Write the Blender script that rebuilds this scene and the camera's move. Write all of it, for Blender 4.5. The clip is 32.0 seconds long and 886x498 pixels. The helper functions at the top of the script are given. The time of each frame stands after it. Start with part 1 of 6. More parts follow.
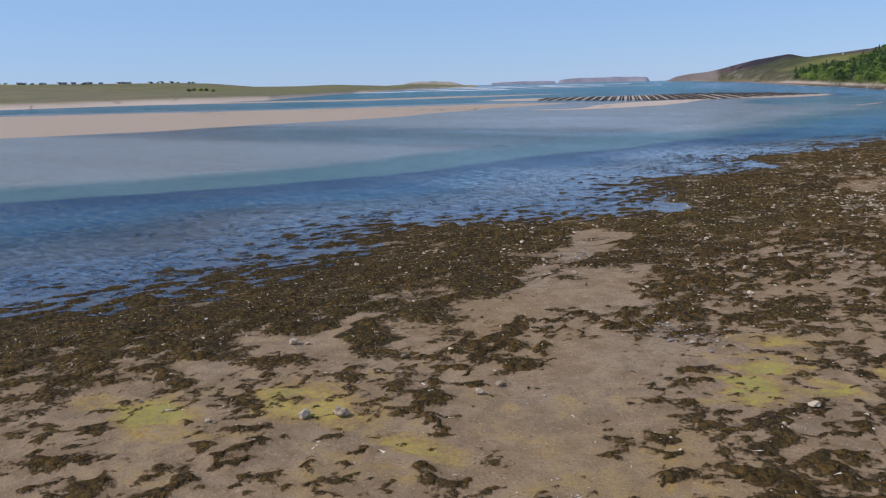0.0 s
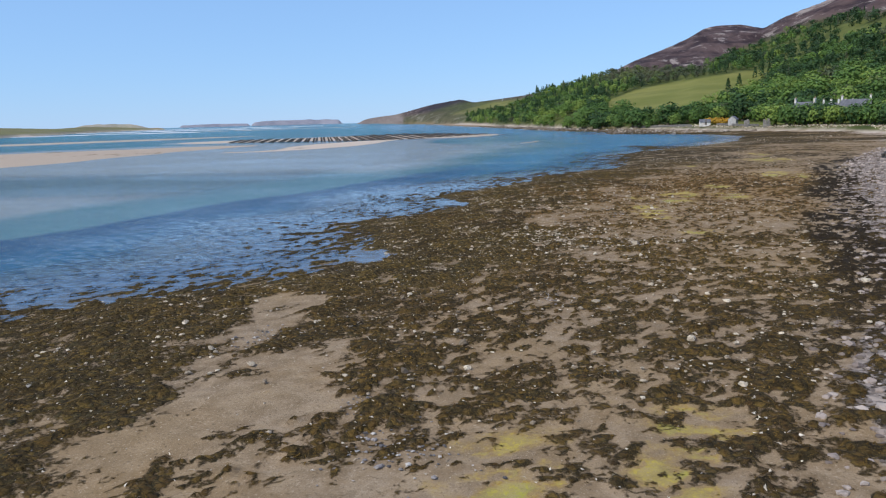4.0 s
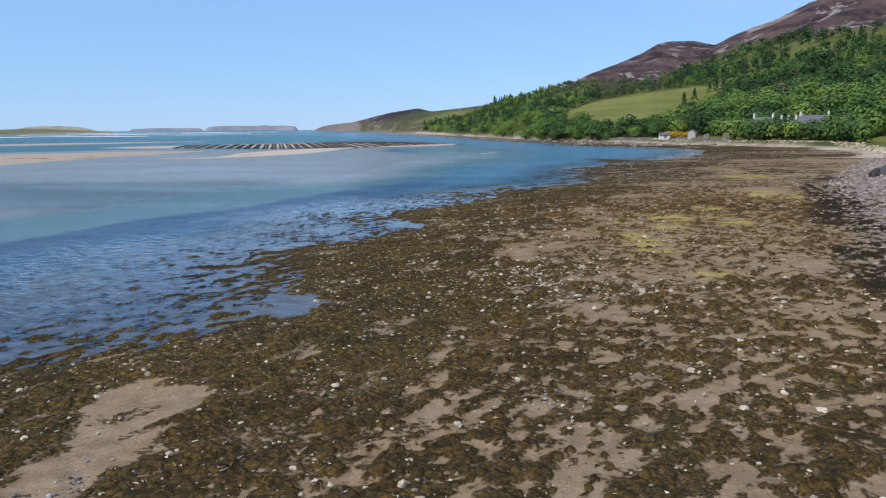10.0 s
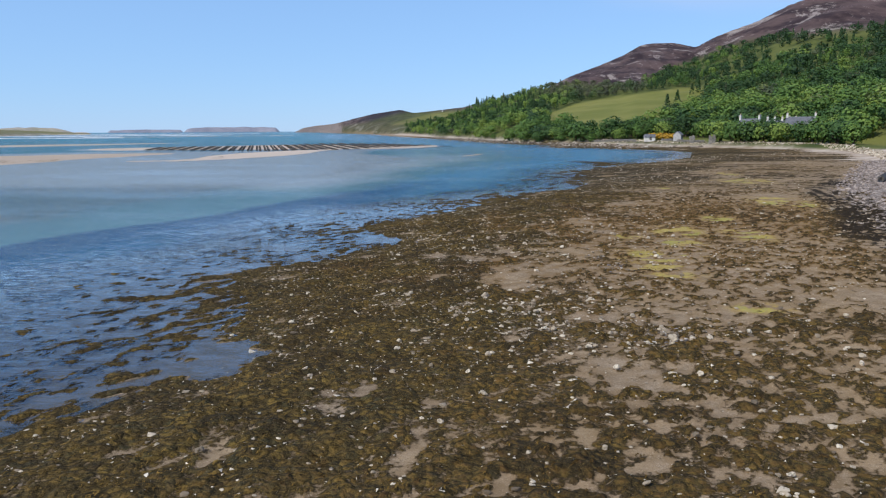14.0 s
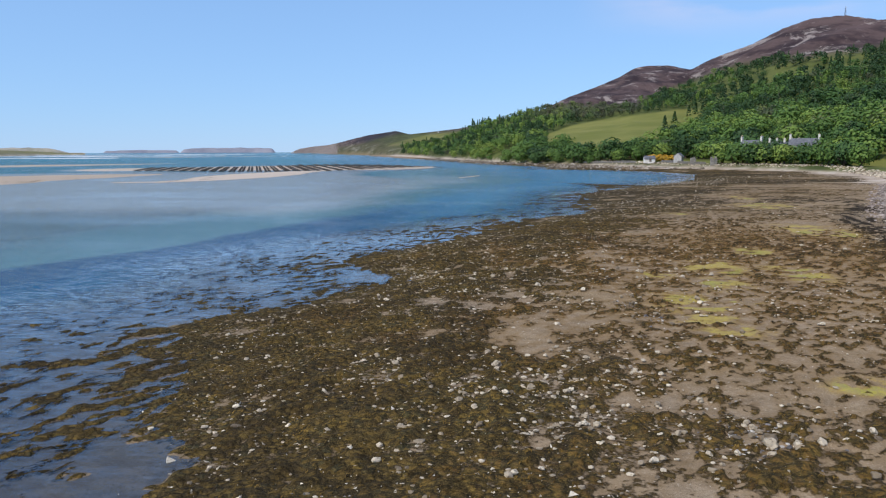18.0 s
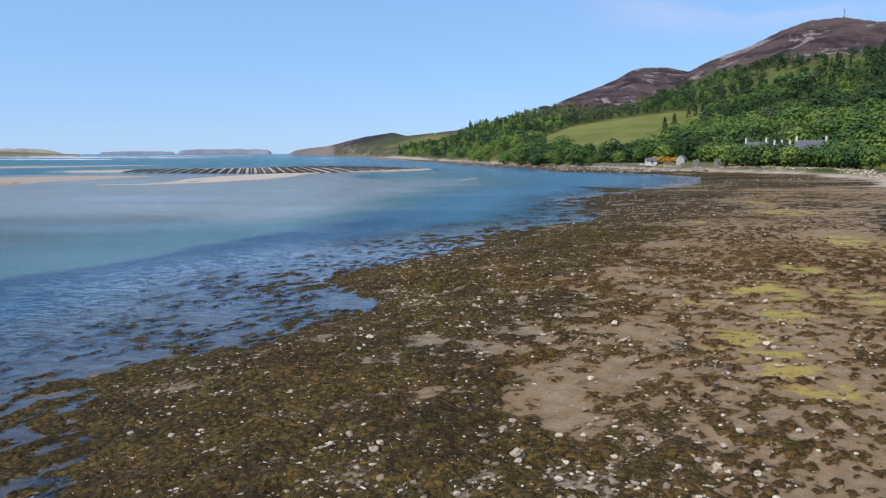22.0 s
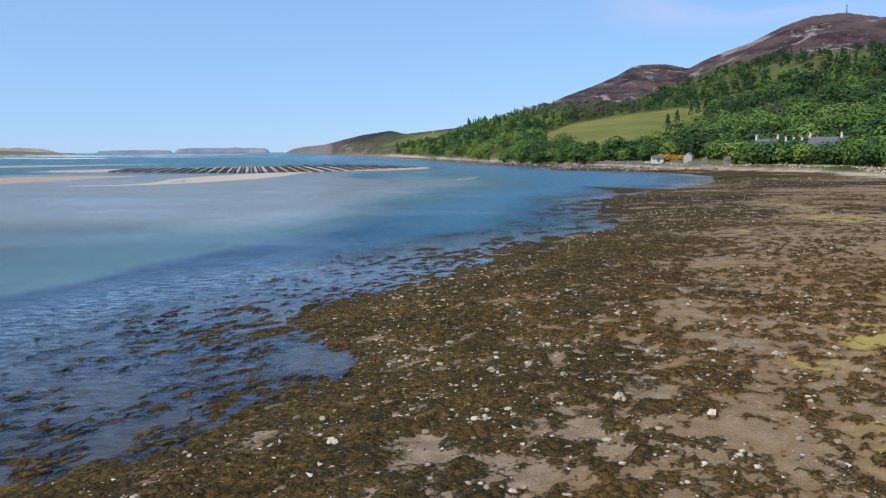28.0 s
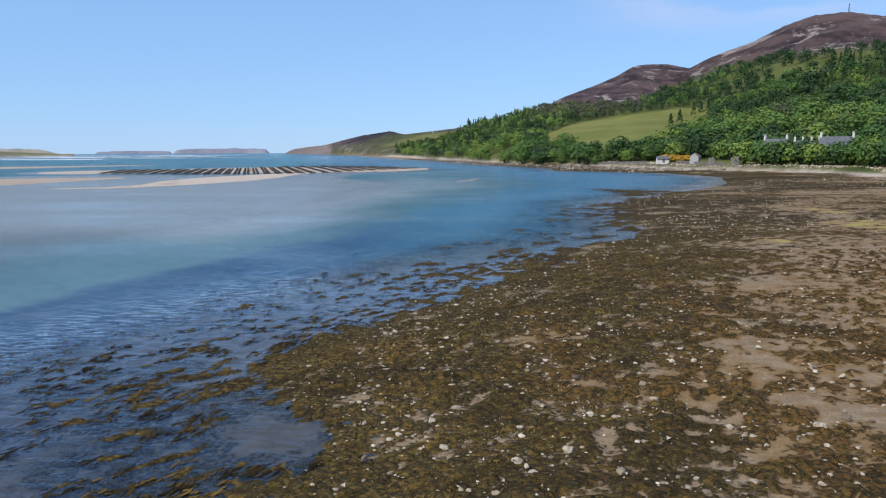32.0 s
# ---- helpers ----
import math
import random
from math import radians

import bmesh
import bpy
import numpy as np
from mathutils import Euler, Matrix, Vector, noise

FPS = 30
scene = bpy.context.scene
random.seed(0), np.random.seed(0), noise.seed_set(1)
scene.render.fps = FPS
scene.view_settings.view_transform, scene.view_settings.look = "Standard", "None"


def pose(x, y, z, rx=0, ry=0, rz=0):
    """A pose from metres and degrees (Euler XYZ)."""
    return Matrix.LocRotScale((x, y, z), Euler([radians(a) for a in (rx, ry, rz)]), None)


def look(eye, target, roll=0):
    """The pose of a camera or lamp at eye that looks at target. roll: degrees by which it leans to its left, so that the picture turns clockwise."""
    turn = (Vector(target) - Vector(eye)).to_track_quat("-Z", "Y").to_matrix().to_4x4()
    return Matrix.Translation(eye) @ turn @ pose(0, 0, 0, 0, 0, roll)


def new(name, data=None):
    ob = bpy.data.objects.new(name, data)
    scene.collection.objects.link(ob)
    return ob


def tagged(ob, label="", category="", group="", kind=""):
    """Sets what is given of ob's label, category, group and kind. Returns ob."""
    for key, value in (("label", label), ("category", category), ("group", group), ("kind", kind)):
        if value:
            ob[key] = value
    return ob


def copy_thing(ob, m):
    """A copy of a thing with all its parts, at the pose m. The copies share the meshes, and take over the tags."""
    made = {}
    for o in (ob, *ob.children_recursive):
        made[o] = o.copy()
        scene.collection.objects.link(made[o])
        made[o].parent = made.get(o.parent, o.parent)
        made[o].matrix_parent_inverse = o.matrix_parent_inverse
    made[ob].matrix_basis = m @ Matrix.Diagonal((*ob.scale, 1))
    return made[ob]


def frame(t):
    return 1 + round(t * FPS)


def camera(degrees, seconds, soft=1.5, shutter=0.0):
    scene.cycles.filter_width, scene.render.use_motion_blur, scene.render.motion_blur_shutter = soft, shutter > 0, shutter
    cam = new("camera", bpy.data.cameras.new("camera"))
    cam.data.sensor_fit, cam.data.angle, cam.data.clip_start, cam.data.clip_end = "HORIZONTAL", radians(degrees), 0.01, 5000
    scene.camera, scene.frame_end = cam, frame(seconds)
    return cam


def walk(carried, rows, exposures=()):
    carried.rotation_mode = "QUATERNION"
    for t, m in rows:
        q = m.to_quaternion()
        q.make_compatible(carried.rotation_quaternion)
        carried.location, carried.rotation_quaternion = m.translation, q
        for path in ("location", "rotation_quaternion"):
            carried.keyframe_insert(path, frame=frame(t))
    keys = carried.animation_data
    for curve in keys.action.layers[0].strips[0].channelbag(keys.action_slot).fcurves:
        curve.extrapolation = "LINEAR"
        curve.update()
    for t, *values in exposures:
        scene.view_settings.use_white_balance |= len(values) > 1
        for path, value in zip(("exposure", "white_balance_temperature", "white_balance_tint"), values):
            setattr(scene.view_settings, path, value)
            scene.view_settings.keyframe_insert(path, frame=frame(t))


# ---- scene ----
cam = camera(64.9, 32.0, soft=1.2)
PATH = [
    (0, (3.044, -15.175, 7.671), (-7.201, 1.378, 3.085), -1.43),
    (0.5, (2.701, -14.392, 7.618), (-6.258, 2.926, 3.165), -1.57),
    (0.6, (2.645, -14.230, 7.601), (-6.083, 3.306, 3.563), -1.59),
    (0.7, (2.589, -14.068, 7.584), (-5.880, 3.636, 3.730), -1.61),
    (0.8, (2.533, -13.906, 7.567), (-5.669, 3.949, 3.836), -1.64),
    (0.9, (2.476, -13.745, 7.550), (-5.448, 4.243, 3.858), -1.66),
    (1, (2.420, -13.583, 7.533), (-5.220, 4.522, 3.815), -1.68),
    (1.1, (2.379, -13.422, 7.522), (-4.993, 4.801, 3.837), -1.71),
    (1.2, (2.339, -13.261, 7.510), (-4.762, 5.068, 3.818), -1.73),
    (1.5, (2.217, -12.778, 7.476), (-4.057, 5.845, 3.757), -1.80),
    (2, (2.081, -11.970, 7.432), (-2.824, 7.059, 3.715), -1.83),
    (2.5, (1.965, -11.150, 7.390), (-1.555, 8.185, 3.677), -1.87),
    (3, (1.868, -10.288, 7.349), (-0.936, 9.168, 3.658), -1.76),
    (3.5, (1.817, -9.447, 7.334), (-0.812, 10.037, 3.663), -1.60),
    (5.5, (1.428, -6.069, 7.262), (-0.916, 13.468, 3.686), -1.09),
    (6, (1.340, -5.287, 7.273), (-0.909, 14.264, 3.710), -0.95),
    (6.5, (1.256, -4.478, 7.261), (-0.890, 15.088, 3.717), -0.80),
    (7, (1.158, -3.679, 7.240), (-0.865, 15.904, 3.718), -0.68),
    (7.5, (1.085, -2.873, 7.224), (-0.821, 16.725, 3.719), -0.60),
    (8, (1.037, -2.040, 7.217), (-0.763, 17.571, 3.732), -0.57),
    (8.5, (0.960, -1.196, 7.210), (-0.711, 18.430, 3.744), -0.47),
    (9, (0.916, -0.368, 7.187), (-0.640, 19.272, 3.744), -0.43),
    (9.5, (0.870, 0.452, 7.189), (-0.555, 20.103, 3.754), -0.36),
    (10, (0.855, 1.199, 7.189), (-0.461, 20.860, 3.768), -0.35),
    (10.5, (0.857, 2.061, 7.192), (-0.347, 21.731, 3.779), -0.38),
    (11, (0.855, 2.946, 7.194), (-0.235, 22.623, 3.784), -0.35),
    (11.5, (0.847, 3.785, 7.172), (-0.149, 23.470, 3.778), -0.31),
    (12, (0.828, 4.660, 7.156), (-0.110, 24.348, 3.766), -0.32),
    (12.5, (0.806, 5.515, 7.147), (-0.092, 25.205, 3.758), -0.28),
    (13, (0.785, 6.384, 7.124), (-0.081, 26.076, 3.738), -0.30),
    (13.5, (0.759, 7.245, 7.119), (-0.084, 26.939, 3.733), -0.31),
    (15.3, (0.629, 10.507, 7.151), (-0.162, 30.209, 3.804), -0.33),
    (15.5, (0.615, 10.869, 7.155), (-0.172, 30.623, 4.127), -0.33),
    (15.6, (0.599, 11.044, 7.136), (-0.185, 30.889, 4.776), -0.32),
    (15.7, (0.583, 11.219, 7.117), (-0.194, 31.090, 4.981), -0.31),
    (15.8, (0.567, 11.395, 7.098), (-0.203, 31.274, 5.043), -0.30),
    (15.9, (0.551, 11.570, 7.080), (-0.212, 31.451, 5.042), -0.28),
    (16, (0.535, 11.745, 7.061), (-0.221, 31.622, 4.981), -0.27),
    (16.1, (0.522, 11.910, 7.057), (-0.230, 31.786, 4.965), -0.26),
    (16.2, (0.508, 12.076, 7.053), (-0.239, 31.930, 4.762), -0.26),
    (16.3, (0.495, 12.241, 7.048), (-0.247, 32.056, 4.433), -0.25),
    (16.4, (0.481, 12.407, 7.044), (-0.256, 32.200, 4.272), -0.24),
    (16.5, (0.468, 12.572, 7.040), (-0.265, 32.361, 4.237), -0.23),
    (17, (0.434, 13.401, 7.037), (-0.291, 33.191, 4.234), -0.23),
    (17.5, (0.384, 14.199, 7.047), (-0.324, 33.990, 4.248), -0.16),
    (18, (0.352, 15.047, 7.032), (-0.348, 34.839, 4.240), -0.18),
    (18.5, (0.311, 15.872, 7.020), (-0.376, 35.666, 4.244), -0.15),
    (19, (0.288, 16.698, 7.018), (-0.395, 36.493, 4.244), -0.13),
    (19.5, (0.260, 17.541, 7.003), (-0.414, 37.337, 4.236), -0.10),
    (20, (0.224, 18.376, 6.974), (-0.434, 38.175, 4.221), -0.09),
    (20.5, (0.176, 19.197, 6.963), (-0.465, 38.998, 4.221), -0.13),
    (21, (0.139, 20.068, 6.949), (-0.490, 39.869, 4.207), -0.08),
    (21.5, (0.106, 20.917, 6.966), (-0.513, 40.719, 4.223), -0.08),
    (22, (0.078, 21.741, 6.971), (-0.536, 41.543, 4.229), -0.07),
    (22.5, (0.054, 22.575, 6.973), (-0.556, 42.377, 4.228), -0.07),
    (23, (0.038, 23.415, 6.960), (-0.577, 43.216, 4.211), -0.08),
    (23.5, (0.010, 24.236, 6.944), (-0.596, 44.037, 4.192), -0.08),
    (24, (-0.058, 25.013, 6.987), (-0.647, 44.810, 4.210), -0.12),
    (24.5, (-0.093, 25.821, 7.000), (-0.682, 45.618, 4.220), -0.12),
    (25, (-0.146, 26.630, 6.996), (-0.729, 46.427, 4.217), -0.11),
    (25.5, (-0.209, 27.467, 7.000), (-0.778, 47.264, 4.220), -0.08),
    (27.5, (-0.328, 30.733, 6.988), (-0.903, 50.529, 4.195), -0.27),
    (28, (-0.361, 31.580, 6.971), (-0.930, 51.376, 4.175), -0.22),
    (28.5, (-0.395, 32.398, 6.971), (-0.962, 52.193, 4.174), -0.20),
    (29, (-0.429, 33.235, 6.958), (-0.992, 53.031, 4.166), -0.23),
    (29.5, (-0.468, 34.074, 6.949), (-1.030, 53.870, 4.160), -0.26),
    (30, (-0.515, 34.858, 6.970), (-1.070, 54.655, 4.181), -0.28),
    (30.5, (-0.548, 35.663, 6.978), (-1.106, 55.461, 4.196), -0.35),
    (31, (-0.588, 36.492, 6.981), (-1.142, 56.290, 4.197), -0.30),
    (31.5, (-0.612, 37.277, 6.996), (-1.185, 57.074, 4.216), -0.33),
    (32, (-0.675, 38.117, 6.991), (-1.237, 57.914, 4.208), -0.28),
]
walk(cam, [(t, look(eye, target, roll)) for t, eye, target, roll in PATH], exposures=[(0, -0.22, 6700, 16), (1.2, -0.08, 6450, 12), (2.2, -0.09, 6400, 11), (3.2, -0.02, 6420, 10), (5, 0.03, 6500, 10), (32, 0.03, 6500, 10)])

# ---- daylight ----
SUN_AZ, SUN_EL = 228.0, 44.0      # compass degrees clockwise from +y, and height
world = bpy.data.worlds.new("sky")
scene.world = world
world.use_nodes = True
wn, wl = world.node_tree.nodes, world.node_tree.links
sky = wn.new("ShaderNodeTexSky")
sky.sky_type = 'NISHITA'
sky.sun_disc = False
sky.sun_elevation = radians(SUN_EL)
sky.sun_rotation = radians(SUN_AZ)
sky.altitude = 10
sky.air_density = 1.0
sky.dust_density = 0.0
sky.ozone_density = 4.0
wn["Background"].inputs[1].default_value = 0.11
tint = wn.new("ShaderNodeMix")
tint.data_type, tint.blend_type = 'RGBA', 'MULTIPLY'
tint.inputs[0].default_value = 1.0
tint.inputs[7].default_value = (0.86, 1.0, 1.22, 1)
wl.new(sky.outputs[0], tint.inputs[6])
haze = wn.new("ShaderNodeMix")
haze.data_type = 'RGBA'
geo = wn.new("ShaderNodeTexCoord")
up = wn.new("ShaderNodeSeparateXYZ")
wl.new(geo.outputs["Generated"], up.inputs[0])
fall = wn.new("ShaderNodeMapRange")
fall.inputs[1].default_value, fall.inputs[2].default_value = 0.0, 0.9
fall.inputs[3].default_value, fall.inputs[4].default_value = 0.70, 0.12
wl.new(up.outputs[2], fall.inputs[0])
wl.new(fall.outputs[0], haze.inputs[0])
haze.inputs[7].default_value = (3.05, 5.35, 9.0, 1)
wl.new(tint.outputs[2], haze.inputs[6])
wisp = wn.new("ShaderNodeTexNoise")
wisp.inputs["Scale"].default_value, wisp.inputs["Detail"].default_value = 5.0, 7.0
squash = wn.new("ShaderNodeMapping")
squash.inputs["Scale"].default_value = (1.0, 1.0, 4.0)
wl.new(geo.outputs["Generated"], squash.inputs[0])
wl.new(squash.outputs[0], wisp.inputs["Vector"])
thin = wn.new("ShaderNodeMapRange")
thin.interpolation_type = 'SMOOTHSTEP'
thin.inputs[1].default_value, thin.inputs[2].default_value, thin.inputs[4].default_value = 0.37, 0.60, 0.6
wl.new(wisp.outputs["Fac"], thin.inputs[0])
high = wn.new("ShaderNodeMapRange")
high.interpolation_type = 'SMOOTHSTEP'
high.inputs[1].default_value, high.inputs[2].default_value = 0.13, 0.22
wl.new(up.outputs[2], high.inputs[0])
east = wn.new("ShaderNodeMapRange")
east.interpolation_type = 'SMOOTHSTEP'
east.inputs[1].default_value, east.inputs[2].default_value = 0.13, 0.30
wl.new(up.outputs[0], east.inputs[0])
bank = wn.new("ShaderNodeMath")
bank.operation = 'MULTIPLY'
wl.new(high.outputs[0], bank.inputs[0])
wl.new(east.outputs[0], bank.inputs[1])
both = wn.new("ShaderNodeMath")
both.operation = 'MULTIPLY'
wl.new(thin.outputs[0], both.inputs[0])
wl.new(bank.outputs[0], both.inputs[1])
cloud = wn.new("ShaderNodeMix")
cloud.data_type = 'RGBA'
cloud.inputs[7].default_value = (6.6, 6.5, 8.2, 1)
wl.new(both.outputs[0], cloud.inputs[0])
wl.new(haze.outputs[2], cloud.inputs[6])
wl.new(cloud.outputs[2], wn["Background"].inputs[0])
sun = new("sun", bpy.data.lights.new("sun", 'SUN'))
sun.data.energy = 3.5
sun.data.angle = radians(0.53)
sun.data.color = (1.0, 0.94, 0.84)
_el, _az = radians(SUN_EL), radians(SUN_AZ)
sun.matrix_world = look((0, 0, 60), (-math.sin(_az) * math.cos(_el), -math.cos(_az) * math.cos(_el), 60 - math.sin(_el)))

# ---- smooth noise on arrays ----
def _hash(ix, iy, seed):
    h = (ix * 374761393 + iy * 668265263 + seed * 982451653) & 0xFFFFFFFF
    h = ((h ^ (h >> 13)) * 1274126177) & 0xFFFFFFFF
    return ((h ^ (h >> 16)) & 0xFFFF) / 65535.0


def vnoise(x, y, seed=0):
    x, y = np.asarray(x, float), np.asarray(y, float)
    ix, iy = np.floor(x).astype(np.int64), np.floor(y).astype(np.int64)
    fx, fy = x - ix, y - iy
    fx, fy = fx * fx * (3 - 2 * fx), fy * fy * (3 - 2 * fy)
    a, b = _hash(ix, iy, seed), _hash(ix + 1, iy, seed)
    c, d = _hash(ix, iy + 1, seed), _hash(ix + 1, iy + 1, seed)
    return (a + (b - a) * fx) * (1 - fy) + (c + (d - c) * fx) * fy


def fbm(x, y, octaves=4, seed=0, gain=0.5):
    """About 0 to 1, mean one half."""
    out, amp, tot = 0.0, 1.0, 0.0
    for k in range(octaves):
        out = out + amp * vnoise(np.asarray(x) * 2.03 ** k + 17.3 * k, np.asarray(y) * 2.03 ** k - 9.1 * k, seed + k)
        tot += amp
        amp *= gain
    return out / tot


def smooth(a, b, v):
    t = np.clip((v - a) / (b - a), 0, 1)
    return t * t * (3 - 2 * t)


# ---- the plan: shore lines and land ----
WATER = -0.30
EDGE_Y = [-60, -20, -3, 3, 5.5, 11.4, 15, 16.8, 19.8, 22.1, 24.7, 27.1, 28.4, 30.8, 33.1, 37, 41, 43.6, 45, 47, 49, 51.6, 53.6, 55.3, 57, 60, 62, 64.4]
EDGE_Y += [67, 71, 77, 81, 87, 93, 96, 100, 110, 120, 130, 137, 146, 154, 170, 180, 192, 230, 262, 275, 283, 287, 290, 300, 320, 338, 354, 390, 540, 770, 1150]
EDGE_X = [-50, -38, -22.5, -18.2, -17.2, -17.0, -18.9, -18.6, -15.9, -12.9, -9.6, -7.9, -6.2, -6.0, -7.8, -8.7, -9.9, -10.8, -9.6, -7.6, -5.8, -4.4, -3.3, -3, -4.6, -6.4, -6.3, -5.1]
EDGE_X += [-4, -1.2, 2.4, 5, 7, 9.4, 13.8, 15.6, 16.6, 17.8, 19.4, 21.3, 27, 33, 44, 50.7, 57, 69, 62, 53.4, 46, 38, 32.5, 33, 36, 36.7, 30, 14.8, -19, -76, -160]
BANK_Y = [-60, -10, 2, 11, 24, 54, 89, 115, 132, 160, 189, 231, 262, 292, 357, 415, 660, 1000]
BANK_X = [-6, 3, 7, 10.5, 17, 28, 43, 58, 68, 84, 95, 104, 96, 73, 49, 19, -34, -110]
DROP_Y = [-30, 12, 21, 32.6, 40, 50, 57, 67, 75.5, 85, 95, 106, 135, 160, 190, 300, 420, 900]         # far lip of the blue channel
DROP_X = [-88, -53.4, -45.6, -37.2, -33.5, -30.6, -29.0, -23.0, -20.3, -16.9, -12.7, -10.1, -4.0, 3.0, 16, 0, -70, -330]
OUTER_X, OUTER_Y = [-900, -500, -290, -230, -180, -140, -110, -90, -70, -50, -17, 0, 60], [-200, 40, 136, 170, 206, 240, 250, 246, 262, 288, 335, 380, 450]
NEAR_Y, NEAR_X = [-60, 30, 52, 75, 115, 150, 187, 197, 209, 233], [-240, -150, -132, -117, -107, -104, -103, -97, -93, -89.6]   # first sand bar: near and far side
FAR_Y, FAR_X = [-200, 20, 131, 164, 200, 235, 246, 250], [-900, -500, -290, -230, -180, -140, -110, -88]
BANDS = [   # lesser bars: points x, y, half width along each
    [(-86, 178, 1.0), (-74, 182, 3.5), (-68, 196, 9), (-66, 216, 16), (-63, 240, 17), (-60, 264, 10), (-52, 288, 2)],
    [(-520, 225, 26), (-387, 290, 28), (-270, 335, 34), (-228, 390, 36), (-182, 440, 5)],
    [(-640, 740, 40), (-525, 815, 36), (-383, 900, 30), (-277, 1070, 20)],
    [(-2.0, 206, 0.6), (1.5, 214, 1.4), (4.0, 224, 0.6)]]
ROUND = (0.0, 20.0)               # land is laid out round this point: bearing, shore, crest, rise
LAND = [                          # bearing deg, shore m, crest m, rise of the crest (per metre of distance)
    (-110, 480, 950, 0.014), (-65, 450, 880, 0.014), (-60, 455, 880, 0.0128), (-53.5, 465, 876, 0.0119), (-51, 480, 875, 0.0102), (-47.6, 505, 920, 0.0045),
    (-44.5, 620, 1050, 0.0037), (-41, 800, 1250, 0.0045), (-36.6, 1100, 1500, 0.0011), (-34.5, 1400, 1800, 0.0026), (-32, 1700, 2100, 0.0007), (-29.6, 1900, 2300, -0.0019)]
LAND += [
    (-28, 1900, 2300, -0.006), (-14.6, 2600, 3000, -0.006), (-14.2, 2600, 3000, -0.0015), (-13.5, 2600, 3000, 0.0038), (-12.4, 2500, 3000, 0.0068), (-11.2, 1700, 2500, 0.0088),
    (-9.9, 1500, 1900, 0.0144), (-8.1, 1250, 1800, 0.0221), (-5.8, 1000, 1700, 0.0282), (-4.7, 850, 1600, 0.0235), (-2.7, 630, 1500, 0.0272), (-0.9, 550, 1400, 0.0309)]
LAND += [
    (0.5, 475, 1020, 0.0355), (3.1, 392, 920, 0.0405), (4.9, 365, 970, 0.0520), (6.2, 352, 1020, 0.0580), (8, 340, 1120, 0.0730), (10.2, 323, 1218, 0.0865),
    (11.9, 306, 1318, 0.0985), (13.1, 294, 1367, 0.1104), (13.9, 288, 1397, 0.1129), (15.6, 277, 1397, 0.1125), (17.2, 272, 1347, 0.1055), (18.3, 270, 1267, 0.1159)]
LAND += [
    (19.5, 266, 1217, 0.1240), (21.3, 259, 1167, 0.1339), (23.4, 250, 1116, 0.1516), (25.1, 239, 1066, 0.1610), (27.2, 222, 1016, 0.1622), (29.4, 205, 965, 0.1531),
    (40, 150, 950, 0.14), (60, 100, 900, 0.13), (110, 80, 900, 0.10)]
LB, LS, LC, LE = (np.array(col) for col in zip(*LAND))


def polar(x, y):
    dx, dy = np.asarray(x) - ROUND[0], np.asarray(y) - ROUND[1]
    return np.degrees(np.arctan2(dx, dy)), np.hypot(dx, dy)


def band(x, y, pts):
    """1 on the middle line of a band, falling to 0 at its sides."""
    out = 0.0 * x
    for (x0, y0, w0), (x1, y1, w1) in zip(pts, pts[1:]):
        dx, dy = x1 - x0, y1 - y0
        t = np.clip(((x - x0) * dx + (y - y0) * dy) / (dx * dx + dy * dy), 0, 1)
        out = np.maximum(out, 1 - np.hypot(x - x0 - t * dx, y - y0 - t * dy) / (w0 + (w1 - w0) * t))
    return np.clip(out, 0, 1)


def bars(x, y):
    """Sand bars of the ebbing bay: share of dry sand, share of the bank under the oyster racks, way before the first bar."""
    wob = 10 * (fbm(x / 40, y / 40, 3, 31) - 0.5)
    first = np.interp(y, NEAR_Y, NEAR_X) - x + wob
    dry = smooth(-8, 20, first) * smooth(0, 14, x - np.interp(y, FAR_Y, FAR_X) + 2 * wob) * smooth(250, 236, y + wob)
    for k, pts in enumerate(BANDS):
        dry = np.maximum(dry, smooth(-0.1, 0.45, band(x + (0.4 if k < 2 else 0.0) * wob, y + (0.5 if k < 2 else 0.0) * wob, pts)))
    bank = smooth(0.0, 0.35, band(x, y, [(-136, 302, 34), (-110, 314, 44), (-80, 326, 60), (-50, 326, 54), (-22, 338, 12)]))
    return dry, bank, -first


POOLS = [(-7.3, 29.9, 1.5, 2.2), (-5.4, 55.0, 1.4, 1.3), (-11.5, 52.0, 1.6, 1.6)]      # bare sand under the shallows: x, y, half width, half length
COMB = radians(58)                # the ebb has combed the weed this way


def blot(x, y, cx, cy, rx, ry, turn=0.0):
    c, s = math.cos(radians(turn)), math.sin(radians(turn))
    dx, dy = x - cx, y - cy
    return np.exp(-(((c * dx + s * dy) / rx) ** 2 + ((c * dy - s * dx) / ry) ** 2) ** 1.5 * 0.9)


